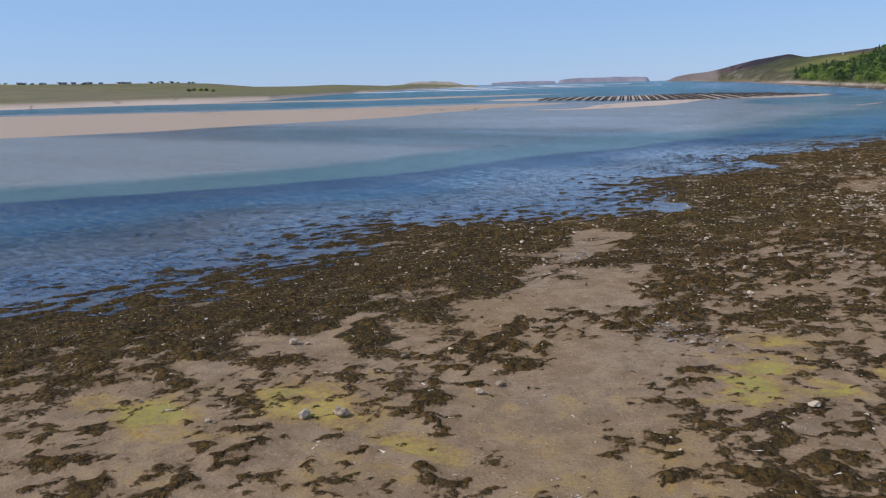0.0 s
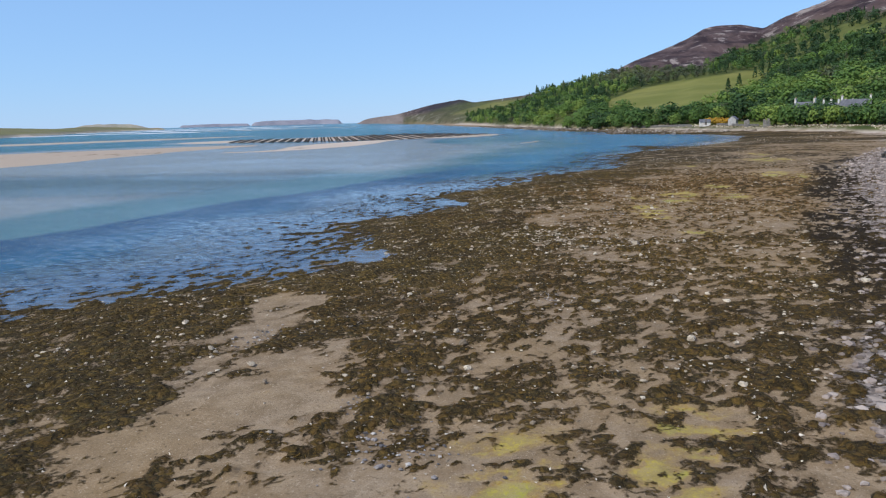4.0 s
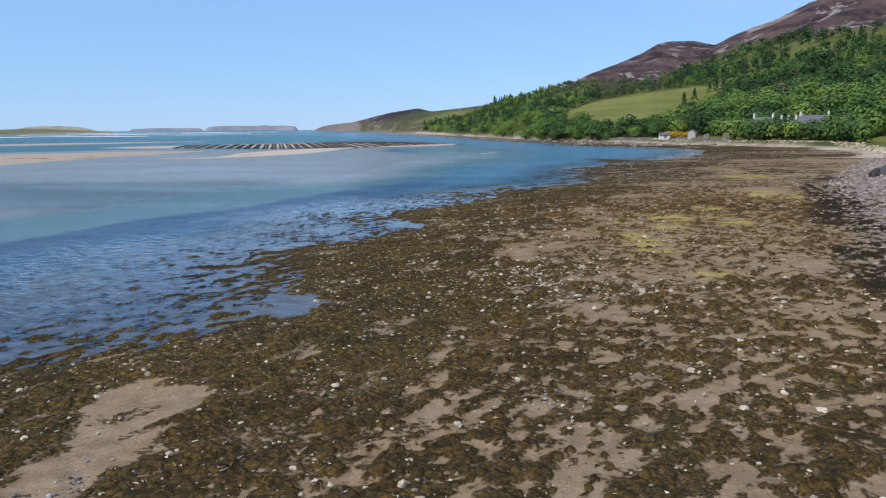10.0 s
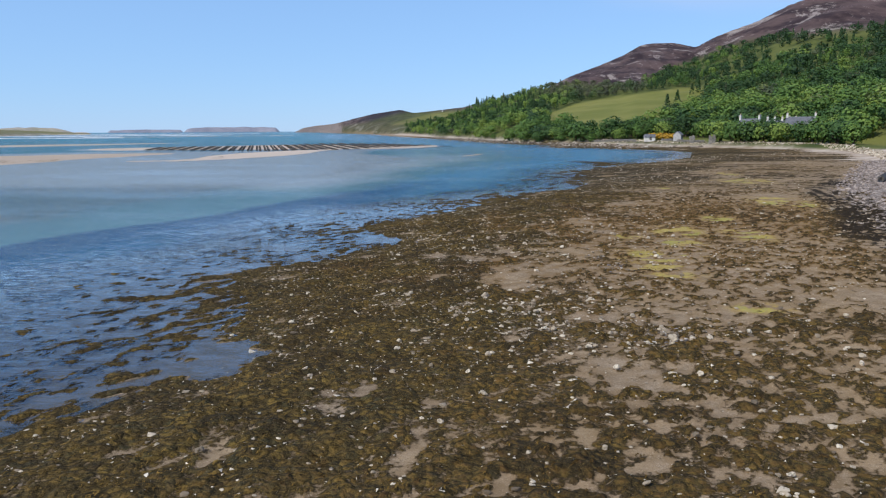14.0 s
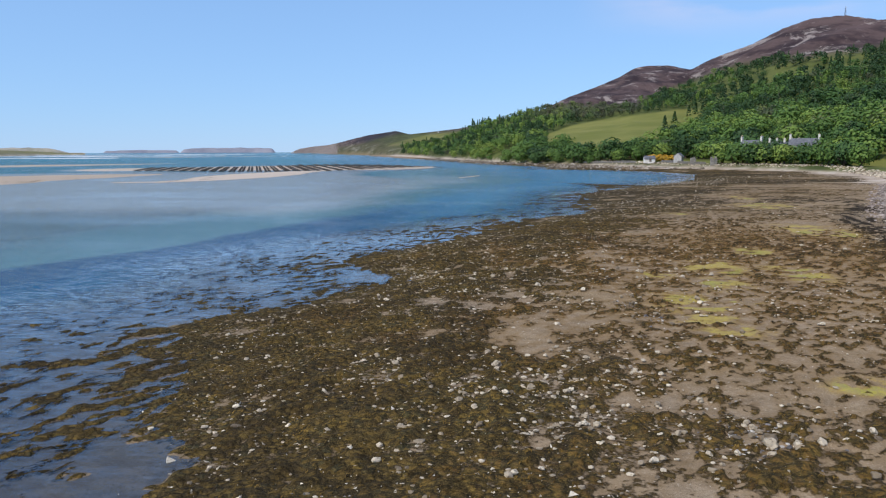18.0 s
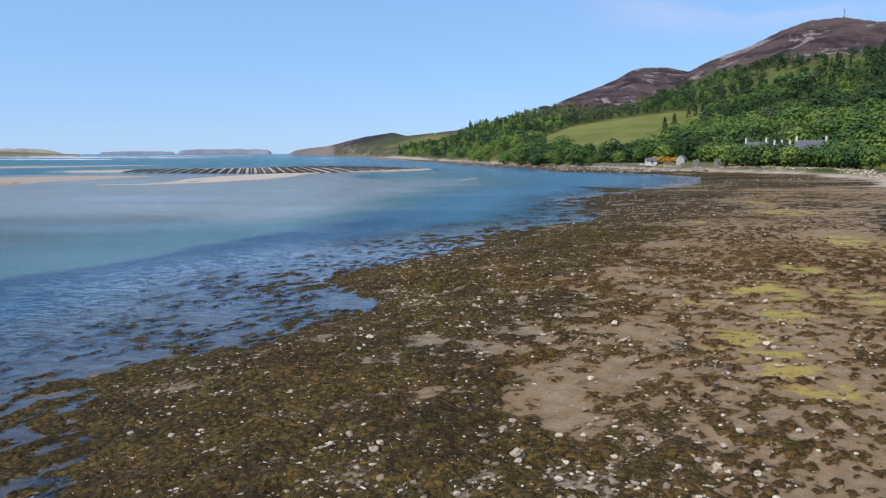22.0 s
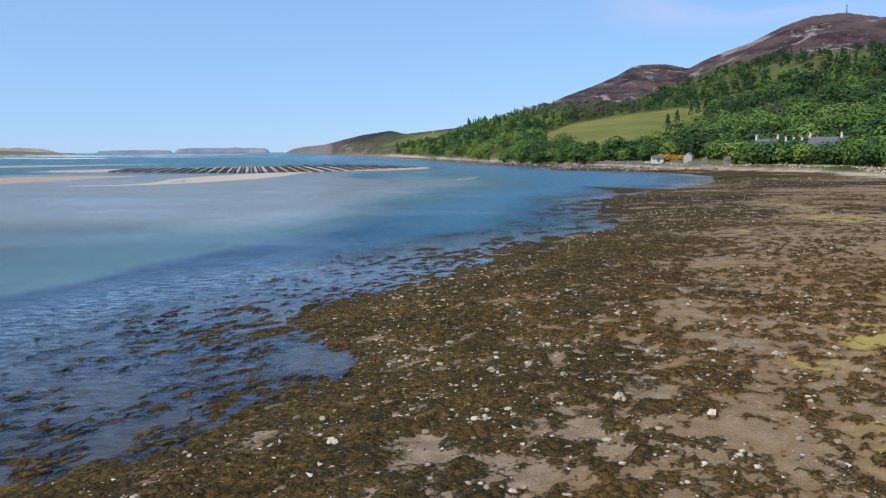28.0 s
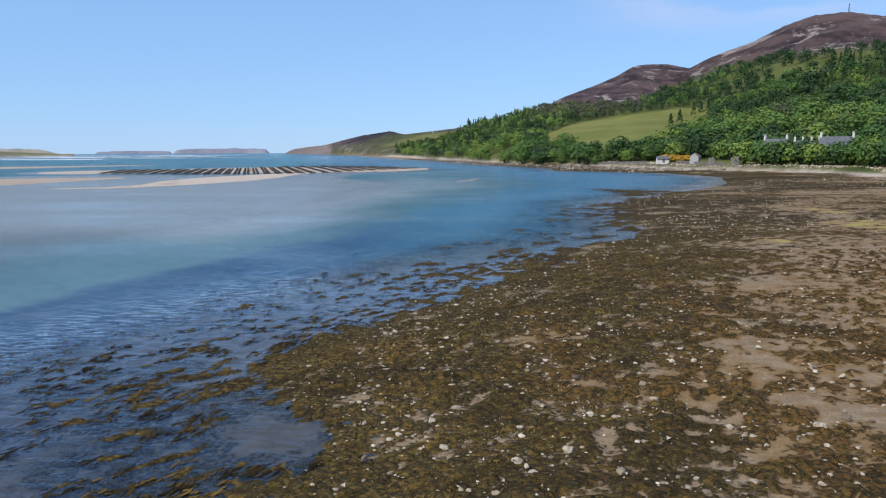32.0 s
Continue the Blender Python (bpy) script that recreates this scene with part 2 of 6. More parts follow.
def clumps(x, y, u):
    """Share of weed mats in the shallows at u metres off the water's edge."""
    p, q = math.cos(COMB) * x + math.sin(COMB) * y, math.cos(COMB) * y - math.sin(COMB) * x
    q = q + 1.1 * (fbm(x / 2.6, y / 2.6, 2, 113) - 0.5)
    broad = smooth(78, 92, y)
    bare = sum(blot(x + 1.2 * (fbm(x, y, 2, 114) - 0.5), y, *p) for p in POOLS)
    n = (1 - broad) * fbm(p / 0.74, q / 0.36, 3, 115) + broad * fbm(p / 1.9, q / 1.0, 3, 116) + 0.26 * (fbm(x / 5, y / 5, 2, 117) - 0.5) - 0.35 * np.minimum(bare, 1)
    th = np.interp(u, [-1, 0, 1.5, 4, 8, 12, 16, 20, 23], [0.30, 0.40, 0.465, 0.505, 0.55, 0.62, 0.72, 0.9, 2.0]) - 0.015 * smooth(42, 52, y)
    return smooth(th - 0.02, th + 0.05, n)


def shore_x(x, y):
    near = smooth(260, 120, np.hypot(x, y - 30))
    return np.interp(y, EDGE_Y, EDGE_X) + near * 1.5 * (fbm(x / 4, y / 4, 3, 3) - 0.5) + 6 * (1 - near) * (fbm(x / 30, y / 30, 3, 5) - 0.5)


def spit_at(x, y):
    """Share of the weedy spit that half closes the inner bay."""
    north = np.interp(x, [18, 22.4, 26.8, 32.4, 38.3, 44.6, 52], [180, 178.4, 173.6, 169, 166.8, 164.5, 162])
    west = np.interp(y, [118, 133, 141, 156, 166, 178], [17.5, 17.2, 21.5, 25, 24, 21])
    wob = 3 * (fbm(x / 5, y / 4, 3, 26) - 0.5)
    return smooth(8, 2, x - np.interp(y, EDGE_Y, EDGE_X)) * smooth(0, 4, north - y + wob) * smooth(-0.5, 2.5, x - west + wob) * smooth(112, 120, y)


def height(x, y, mats=True):
    x, y = np.asarray(x, float), np.asarray(y, float)
    near = smooth(260, 120, np.hypot(x, y - 30))
    xe = shore_x(x, y)
    xb = np.interp(y, BANK_Y, BANK_X) + 3.0 * (fbm(x / 9, y / 9, 3, 8) - 0.5)
    bearing, far = polar(x, y)
    # foreshore
    g = np.clip((x - xe) / np.maximum(xb - xe, 6), 0, 1)
    land = WATER + 0.015 + 0.27 * smooth(0, 0.24, g) * 1.0 + 0.45 * g + 0.09 * near * (fbm(x / 1.3, y / 0.8, 3, 15) - 0.5)
    over = x - xb
    land = land + 1.5 * smooth(-1, 13, over) + 1.2 * smooth(12, 40, over)
    land = land + near * (0.10 * (fbm(x / 2.6, y / 2.6, 3, 11) - 0.5) + 0.16 * (0.3 + 0.7 * smooth(0, 0.25, g)) * (fbm(x / 11, y / 11, 2, 14) - 0.5))
    # bay floor
    u = xe - x
    cw = np.maximum(xe - np.interp(y, DROP_Y, DROP_X), 8)
    dry, bank, off = bars(x, y)
    shallow = 0.42 + 0.16 * (fbm(x / 35, y / 35, 3, 21) - 0.5) - 0.25 * smooth(30, 0, off)
    shallow = shallow * (1 - 0.75 * smooth(-63, -70, x + 8 * (fbm(x / 14, y / 14, 2, 22) - 0.5)) * smooth(95, 125, y) * smooth(200, 180, y))
    depth = (0.022 + 0.04 * smooth(78, 96, y)) * u + 0.05 * (fbm(x / 3, y / 3, 2, 23) - 0.5)
    bare = np.minimum(1, sum(blot(x, y, *p) for p in POOLS))
    depth = np.maximum(depth * (1 - 0.7 * bare), 0.03 * bare)
    depth = depth + 1.7 * smooth(0.45 * cw, 0.78 * cw, u)
    fill = smooth(cw * 0.92, cw * 1.9, u)
    depth = depth * (1 - fill) + shallow * fill
    outer = smooth(0, 24, y - np.interp(x, OUTER_X, OUTER_Y)) * smooth(0, 40, np.interp(y, DROP_Y, DROP_X) - x)
    depth = depth * (1 - outer) + outer * (1.2 + 2.0 * smooth(500, 900, far))
    depth = depth * (1 - bank) + bank * (-0.05 + 0.16 * (fbm(x / 16, y / 10, 3, 24) - 0.5))
    depth = depth * (1 - dry) - 0.10 * dry
    if mats:
        m = clumps(x, y, u) * smooth(-12, -4, y) * smooth(150, 130, y)
        top = -0.03 + 0.030 * smooth(40, 48, y) * smooth(82, 70, y) + (0.006 - 0.003 * smooth(40, 55, y)) * np.maximum(u, 0) + 0.09 * (fbm(x / 0.7, y / 0.7, 2, 119) - 0.5)
        depth = np.where(depth > top, depth + (top - depth) * m, depth)
    sea = WATER - depth
    z = np.where(u > 0, sea, land)
    # weedy spit at the mouth of the inner bay
    spit = spit_at(x, y)
    z = np.maximum(z, np.where(spit > 0, WATER - 0.25 + spit * (0.265 + 0.10 * (fbm(x / 2.5, y / 1.6, 3, 25) - 0.5)), -99))
    # hills
    r0, rc, rise = np.interp(bearing, LB, LS), np.interp(bearing, LB, LC), np.interp(bearing, LB, LE)
    flat = np.interp(bearing, [2, 9, 20, 34], [0, 14, 30, 30])
    g = (far - r0 - flat) / (rc - r0 - flat)
    e = np.maximum(g, 0) ** np.where(bearing > 0, 0.60, 0.75) * smooth(-0.02, 0.07, g)
    base = -4.8 / np.maximum(r0, 60)
    up = base + (rise - base) * np.minimum(e, 1.0)
    up = np.where(g > 1, rise - 0.35 * np.maximum(rise, 0.01) * (g - 1), up)
    rough = (fbm(x / 90, y / 90, 4, 41) - 0.5) * 0.05 * rise / 0.15 * smooth(0.1, 0.4, g) * smooth(1.0, 0.8, g)
    hill = 7 + far * (up + rough * 0.5)
    lift = smooth(-2, np.where(bearing > -6, 14, 30), far - r0) * (1 - smooth(-29.4, -28.6, bearing) * smooth(-13.9, -14.5, bearing))
    hill = np.where(g > 0, hill, -99)
    return np.where((far > r0) & (far > 120), np.maximum(z * 1.0, z + (np.maximum(hill, 2.2) - z) * lift), z)


# ---- materials ----
def mat(name):
    m = bpy.data.materials.new(name)
    m.use_nodes = True
    nt = m.node_tree
    return m, nt, nt.nodes["Principled BSDF"]


def tex(nt, scale, detail=4.0, rough=0.55, vec=None, distort=0.0):
    n = nt.nodes.new("ShaderNodeTexNoise")
    n.inputs["Scale"].default_value = scale
    n.inputs["Detail"].default_value = detail
    n.inputs["Roughness"].default_value = rough
    n.inputs["Distortion"].default_value = distort
    nt.links.new(vec or coords(nt), n.inputs["Vector"])
    return n.outputs["Fac"]


def coords(nt):
    g = nt.nodes.get("place") or nt.nodes.new("ShaderNodeNewGeometry")
    g.name = "place"
    return g.outputs["Position"]


def mix(nt, fac, a, b):
    n = nt.nodes.new("ShaderNodeMix")
    n.data_type = 'RGBA'
    for sock, v in ((n.inputs[0], fac), (n.inputs[6], a), (n.inputs[7], b)):
        if hasattr(v, "is_linked"):
            nt.links.new(v, sock)
        elif isinstance(v, (int, float)):
            sock.default_value = v
        else:
            sock.default_value = (*v, 1)
    return n.outputs[2]


def math_(nt, op, a, b=0.0, clamp=False):
    n = nt.nodes.new("ShaderNodeMath")
    n.operation = op
    n.use_clamp = clamp
    for sock, v in zip(n.inputs, (a, b)):
        if hasattr(v, "is_linked"):
            nt.links.new(v, sock)
        else:
            sock.default_value = v
    return n.outputs[0]


def ramp(nt, v, lo, hi):
    n = nt.nodes.new("ShaderNodeMapRange")
    n.interpolation_type = 'SMOOTHSTEP'
    nt.links.new(v, n.inputs[0])
    n.inputs[1].default_value, n.inputs[2].default_value = lo, hi
    return n.outputs[0]


def bump(nt, bsdf, h, strength=0.5, dist=0.05):
    b = nt.nodes.new("ShaderNodeBump")
    b.inputs["Strength"].default_value = strength
    b.inputs["Distance"].default_value = dist
    nt.links.new(h, b.inputs["Height"])
    nt.links.new(b.outputs[0], bsdf.inputs["Normal"])


def attr(nt, name):
    n = nt.nodes.new("ShaderNodeAttribute")
    n.attribute_name = name
    return n.outputs["Fac"]


def plain(name, col, col2=None, rough=0.7, scale=8.0, bumps=0.3, dist=0.02, metal=0.0):
    """Two tones by grain at two scales, with fine relief."""
    m, nt, b = mat(name)
    col2 = col2 or tuple(c * 0.65 for c in col)
    f = math_(nt, 'ADD', math_(nt, 'MULTIPLY', tex(nt, scale), 0.6), math_(nt, 'MULTIPLY', tex(nt, scale * 6.3), 0.4))
    nt.links.new(mix(nt, ramp(nt, f, 0.35, 0.65), col2, col), b.inputs["Base Color"])
    b.inputs["Roughness"].default_value = rough
    b.inputs["Metallic"].default_value = metal
    bump(nt, b, tex(nt, scale * 5), bumps, dist)
    return m


def island_tones(name, tones, rough=0.75, spread=0.5, scale=0.6):
    """Colour that changes from piece to piece, and slowly over the place."""
    m, nt, b = mat(name)
    g = nt.nodes.new("ShaderNodeNewGeometry")
    r = nt.nodes.new("ShaderNodeValToRGB")
    r.color_ramp.elements[0].color = (*tones[0], 1)
    r.color_ramp.elements[1].color = (*tones[-1], 1)
    for k, t in enumerate(tones[1:-1]):
        e = r.color_ramp.elements.new((k + 1) / (len(tones) - 1))
        e.color = (*t, 1)
    v = math_(nt, 'ADD', math_(nt, 'MULTIPLY', g.outputs["Random Per Island"], spread), math_(nt, 'MULTIPLY', ramp(nt, tex(nt, scale, 3), 0.3, 0.7), 1 - spread))
    nt.links.new(v, r.inputs[0])
    nt.links.new(r.outputs[0], b.inputs["Base Color"])
    b.inputs["Roughness"].default_value = rough
    return m


# ---- what covers the ground ----
SAND = [   # bare sand among the weed: x, y, half width, half length, turn in degrees
    (-5.4, 7.3, 2.3, 2.0, 0), (-7.6, 15.2, 0.75, 4.0, -8), (-1.8, 0.6, 1.1, 4.1, 0), (-3.3, -0.6, 1.4, 3.5, 0), (-10.8, -0.8, 2.2, 0.6, 15), (-12.6, -3.6, 1.8, 0.5, 15),
    (2.7, 13.6, 0.8, 3.4, -8), (-3.4, 2.6, 1.5, 2.5, 0), (-8.9, 1.4, 1.2, 1.2, 0), (4.9, 28.1, 1.6, 2.0, 0), (-0.9, 3.7, 1.2, 1.2, 0), (5.9, 18.2, 1.1, 0.7, 0),
    (16.8, 36.5, 1.4, 3.0, 0), (-8.1, 18.3, 1.2, 0.9, 10), (-8.5, 14.8, 0.8, 1.8, 0), (-5.6, 10.8, 2.6, 1.8, 0), (-4.5, 8.0, 2.2, 1.2, 0), (2.5, 40.2, 1.6, 2.3, 0)]
SAND += [
    (-0.45, 22.9, 0.3, 1.2, 0), (-4.7, 21.5, 0.5, 1.2, 0), (-0.6, 10.7, 0.4, 0.65, 0), (9.1, 34.3, 2.4, 2.3, 0), (-0.4, 8.3, 0.9, 1.0, 0), (13.0, 28.5, 2.0, 1.5, 0),
    (8.2, 13.5, 0.7, 1.0, 0), (5.9, 14.7, 0.3, 0.8, 0), (-8.9, 18.6, 0.8, 1.5, 0), (-6.9, 18.7, 0.8, 0.5, 0), (-2.1, 26.2, 0.4, 0.5, 0), (4.5, 22.1, 0.5, 0.6, 0),
    (-0.3, 17.8, 0.35, 0.45, 0), (2.2, 18.0, 0.5, 0.55, 0), (6.2, 18.6, 0.7, 0.7, 0), (7.2, 24.9, 0.7, 0.7, 0), (12.2, 25.4, 1.0, 1.8, 0), (7.0, 47.8, 1.5, 2.3, 0)]
SAND += [
    (0.9, 46.0, 1.0, 1.2, 0), (-0.85, 40.8, 0.7, 0.7, 0), (5.3, 33.6, 1.0, 0.75, 0), (9.1, 29.0, 0.9, 1.0, 0), (31.0, 78.0, 4.2, 6.0, 0), (9.0, 61.2, 1.3, 2.0, 0),
    (-1.4, 47.1, 0.9, 1.1, 0), (2.4, 48.5, 0.8, 1.2, 0), (16.2, 73.6, 5.4, 2.4, 0), (9.2, 56.0, 1.3, 1.5, 0), (2.4, 63.2, 2.3, 1.0, 15), (13.7, 51.7, 1.5, 0.9, 0)]
SAND += [
    (11.0, 62.5, 2.2, 1.2, 0), (2.8, 54.2, 0.45, 0.8, 0), (9.4, 59.6, 0.9, 1.3, 0), (6.0, 55.9, 0.95, 1.1, 0), (2.9, 58.4, 0.5, 0.7, 0), (-3.6, 57.6, 0.6, 0.6, 0),
    (19.4, 88.5, 3.6, 2.2, 0), (28.3, 90.2, 2.4, 3.4, 0), (14.9, 66.8, 1.9, 2.6, 0), (7.4, 54.6, 0.7, 0.7, 0), (-7.3, 30.1, 1.3, 1.6, 0), (-5.5, 54.9, 1.4, 1.3, 0), (5.0, 42.6, 1.2, 1.0, 0)]
SAND += [(-7.2, 5.0, 1.5, 1.5, 0), (-7.0, 2.9, 1.1, 0.8, 0), (-10.8, 0.5, 0.45, 1.3, 10), (-10.9, 2.3, 0.5, 0.7, 0), (-7.7, 0.9, 0.7, 0.5, 0), (-7.3, 8.7, 0.9, 1.0, 0), (3.3, 0.4, 1.2, 1.0, 0)]
TUFTS = [(-1.9, 7.1, 0.9, 1.12), (-4.4, 5.4, 0.47, 0.49), (-7.7, 6.2, 0.6, 0.35), (-5.0, 1.5, 1.35, 1.0), (-9.1, 0.4, 0.98, 0.64), (-2.2, 10.7, 1.53, 1.78), (-6.5, 10.0, 0.49, 0.47), (-8.1, 8.0, 0.63, 0.43), (0.9, 8.9, 0.98, 0.77), (-1.9, 7.9, 0.53, 0.71), (-12.9, -4.1, 0.84, 0.55), (-8.5, -2.1, 0.73, 0.42), (-5.6, -2.2, 0.66, 0.76), (0.2, -0.0, 0.28, 0.54), (-9.4, 0.9, 1.35, 1.0)]      # weed that stands on the sand: x, y, half width, half length
ALGAE = [  # yellow-green algae: x, y, half width, half length
    (1.3, 4.4, 1.5, 2.2), (0.9, 1.9, 1.1, 1.4), (2.6, 3.6, 1.2, 1.6), (-4.5, -4.6, 1.4, 1.0), (-11.0, -6.0, 3.0, 1.1), (10.3, 45.8, 1.7, 2.6), (10.4, 42.4, 1.7, 2.6),
    (14.6, 55.5, 1.8, 2.8), (18.5, 53.5, 1.6, 3.2), (29.5, 74.0, 3.0, 6.0), (11.9, 34.8, 1.2, 0.9), (10.9, 53.6, 0.9, 1.3), (13.4, 50.3, 1.4, 2.2), (15.2, 57.2, 1.0, 1.4)]
ALGAE += [(36.5, 101.0, 3.8, 6.0), (39.6, 115.8, 1.6, 4.5), (23.1, 91.6, 1.3, 2.4), (-8.0, -3.8, 2.5, 1.2), (13.0, 46.5, 1.0, 1.0), (19.5, 62.0, 1.5, 2.0), (5.4, 6.2, 1.2, 2.0), (4.3, 4.2, 1.1, 1.1)]


FIELD_B, FIELD_LO, FIELD_HI = [6.4, 8.3, 10.1, 11.9, 13.6, 14.8, 15.8, 17.0, 18.4], [21, 18, 13, 13.5, 22, 25, 32, 43, 47], [22, 34, 40, 45, 48, 50, 53, 54, 54]      # the hill pasture: bearing, lower and upper rise


def cover(x, y, z):
    """Shares of weed, algae, shingle, grass, heath, pasture at places on the ground."""
    xe, xb = shore_x(x, y), np.interp(y, BANK_Y, BANK_X)
    xb = xb + 3.0 * (fbm(x / 9, y / 9, 3, 8) - 0.5)
    g = (x - xe) / np.maximum(xb - xe, 6)
    bearing, far = polar(x, y)
    dens = np.interp(g, [-1.6, -1.0, -0.5, -0.22, -0.05, 0.05, 0.35, 0.5, 0.8, 0.95, 1.05, 1.3], [0.0, 0.60, 0.74, 0.76, 0.86, 0.90, 0.84, 0.64, 0.52, 0.58, 0.50, 0.08])
    south = smooth(14, 4, y + 0.25 * x) * smooth(5, 1, x)
    dens = dens - 0.10 * south * smooth(0.36, 0.52, g) - 0.20 * smooth(0.5, -2.5, y + 0.25 * (x + 6)) * smooth(0.28, 0.40, g) * smooth(4, 1, x)
    dens = dens - 0.5 * smooth(47, 40, y) * smooth(6, 14, y) * smooth(0.02, -0.06, g)
    dens = dens - 0.11 * smooth(38, 46, y) * smooth(90, 75, y) * smooth(0.28, 0.4, g) * smooth(0.95, 0.8, g)
    dens = dens - 0.18 * smooth(30, 37, y) * smooth(64, 50, y) * smooth(0.5, 3.5, x - 2 * smooth(44, 50, y))
    for cx, cy, rx, ry, turn in SAND:
        p = (cx, cy, 0.94 * rx, 0.94 * ry, turn)
        w = blot(x + 0.9 * (fbm(x / 1.1, y / 1.1, 2, 51) - 0.5), y + 0.9 * (fbm(x / 1.1, y / 1.1, 2, 52) - 0.5), *p)
        dens = dens - (0.63 - 0.29 * smooth(0.40, 0.60, g)) * w * (1 - 0.40 * smooth(45, 50, y) * smooth(0.1, 0.25, g))
    for p in TUFTS:
        dens = dens + 0.34 * blot(x, y, *p)
    fine = np.maximum(smooth(0.30, 0.55, g), smooth(36, 46, y) * smooth(0.12, 0.26, g))
    p, q = math.cos(COMB) * x + math.sin(COMB) * y, math.cos(COMB) * y - math.sin(COMB) * x
    n = (1.15 - 0.75 * fine) * (fbm(p / 0.85, q / 0.50, 4, 61) - 0.5) + 1.35 * fine * (fbm(p / 0.52, q / 0.40, 3, 65) - 0.5) + (0.34 - 0.12 * fine) * (fbm(x / 3.0, y / 2.2, 3, 62) - 0.5)
    n = n * np.interp(y, [80, 125], [1.0, 0.8])
    dens = dens - 0.28 * smooth(64, 85, y) * smooth(170, 150, y) * smooth(0.22, 0.5, g) + smooth(70, 95, y) * 0.95 * (fbm(x / 4.2, y / 2.4, 3, 70) - 0.5)
    dens = dens + smooth(80, 105, y) * (0.09 * smooth(0.5, 0.1, np.abs(g - 0.5)) + 1.1 * (fbm(x / 26, y / 8, 3, 69) - 0.5))
    weed = np.clip(dens + n * 1.25, 0, 1) * smooth(900, 500, far)
    small = smooth(0.60 - 0.035 * smooth(36, 46, y), 0.70 - 0.035 * smooth(36, 46, y), fbm(p / 0.34, q / 0.26, 2, 67)) * smooth(0.35, 0.5, g) * smooth(1.0, 0.9, g) * smooth(0.0, 0.2, dens)
    weed = np.maximum(weed, 0.85 * small * smooth(150, 110, y))
    mats = clumps(x, y, xe - x) * smooth(150, 130, y)
    bed = 0.22 + 0.36 * smooth(40, 50, y) * smooth(90, 70, y) * smooth(0.42, 0.58, fbm(x / 4, y / 4, 3, 55))
    bed = 1 - (1 - bed) * np.maximum(smooth(0.2, 2.5, xe - x), sum(blot(x, y, *p) for p in POOLS))
    weed = np.where((x < xe) & (y < 150), np.maximum(np.minimum(weed, bed), 0.95 * mats), weed)
    algae = 0.0 * x
    for p in ALGAE:
        algae = np.maximum(algae, blot(x, y, *p) * (0.8 if p[1] < 0 else 1.0))
    algae = np.minimum(1, 1.35 * algae * smooth(0.36, 0.60, fbm(x / 1.0, y / 0.6, 4, 71)) * smooth(0.0, 0.1, g))
    algae = algae * np.interp(y, [20, 35], [0.92, 1.0])
    algae = np.maximum(algae, 0.26 * blot(x, y, -5.0, -4.0, 13.0, 5.5) * (0.4 + 1.2 * smooth(0.4, 0.62, fbm(x / 1.2, y / 0.9, 3, 73))))
    weed = weed - 0.38 * algae
    rust = (0.45 + 0.5 * smooth(32, 46, y) + 0.25 * smooth(48, 56, y)) * smooth(0.14, 0.45, g + 0.7 * (fbm(x / 2.5, y / 2.5, 3, 75) - 0.5))
    over = x - xb
    dark = smooth(-2.6 - 0.03 * y, -1.0 - 0.02 * y, over + 2.0 * (fbm(x / 2, y / 2, 3, 77) - 0.5)) * smooth(1.6, 0.4, over) * smooth(120, 95, y) * np.interp(y, [4, 10, 26], [0, 0.45, 1])
    weed = (weed + 0.24 * dark) * smooth(4.5, 2.0, over)
    dark = np.maximum(dark, 0.5 * smooth(0.50, 0.62, fbm(x / 34, y / 9, 3, 78)) * smooth(84, 110, y) * smooth(4, 0, over))
    dark = np.maximum(dark, 0.30 * smooth(26, 12, y))
    rust = rust * (1 - dark) * (1 - 0.55 * smooth(70, 85, y))
    shingle = smooth(-1.0, 1.5, over + 2 * (fbm(x / 4, y / 4, 3, 81) - 0.5)) * smooth(26, 14, over)
    r0 = np.interp(bearing, LB, LS)
    shingle = np.where((y > 150) & (over > 0), 0.15 * smooth(14, 8, over), shingle)
    shingle = np.where((bearing > -8) & (bearing < 36), np.maximum(shingle, smooth(5, 2, np.abs(far - r0 + np.where(bearing < 10, 4, 1))) * smooth(2.0, 1.2, z) * np.where(bearing > 2, 0.42, 1.0)), shingle)
    # far cape: distance haze painted in as a grey mix of shingle and heath
    hazy_cape = (bearing > -20) & (bearing < -10.8 + 0.6 * fbm(x / 60, y / 60, 2, 99)) & (far > r0 - 30)
    shingle = np.where(hazy_cape, 1.0, shingle)
    edge = np.where(bearing > -8, smooth(0, 6, far - r0), smooth(14, 34, far - r0))
    # grass thinned in the west, where the paler colour below carries the haze
    grass = np.maximum(np.where(y > 150, smooth(11, 14, over), smooth(13, 17, over)) * smooth(2000, 1500, far), edge) * (x > -1500) * ~hazy_cape * (1 - 0.32 * smooth(-27, -28, bearing))
    e = (z - 7) / np.maximum(far, 1) * 1000
    top = np.interp(bearing, [-30, -14.6, -11, -8.4, -6.6, -5, -1, 0.4, 1, 5.6, 6.4, 8.2, 10, 12, 13.2, 14.8, 16.2, 18.2, 19.6, 21, 22.7, 25.4, 28, 30], [900, 0, 2, 9, 19, 24, 27, 30, 300, 300, 57, 61, 58, 57, 59, 73, 82, 95, 101, 109, 111, 115, 119, 122])
    heath = smooth(-6, 6, e - top + 0.12 * top * (fbm(x / 70, y / 70, 3, 91) - 0.5)) * grass
    heath = np.where(hazy_cape, 0.35, heath)
    lo, hi = np.interp(bearing, FIELD_B, FIELD_LO) - 13, np.interp(bearing, FIELD_B, FIELD_HI)
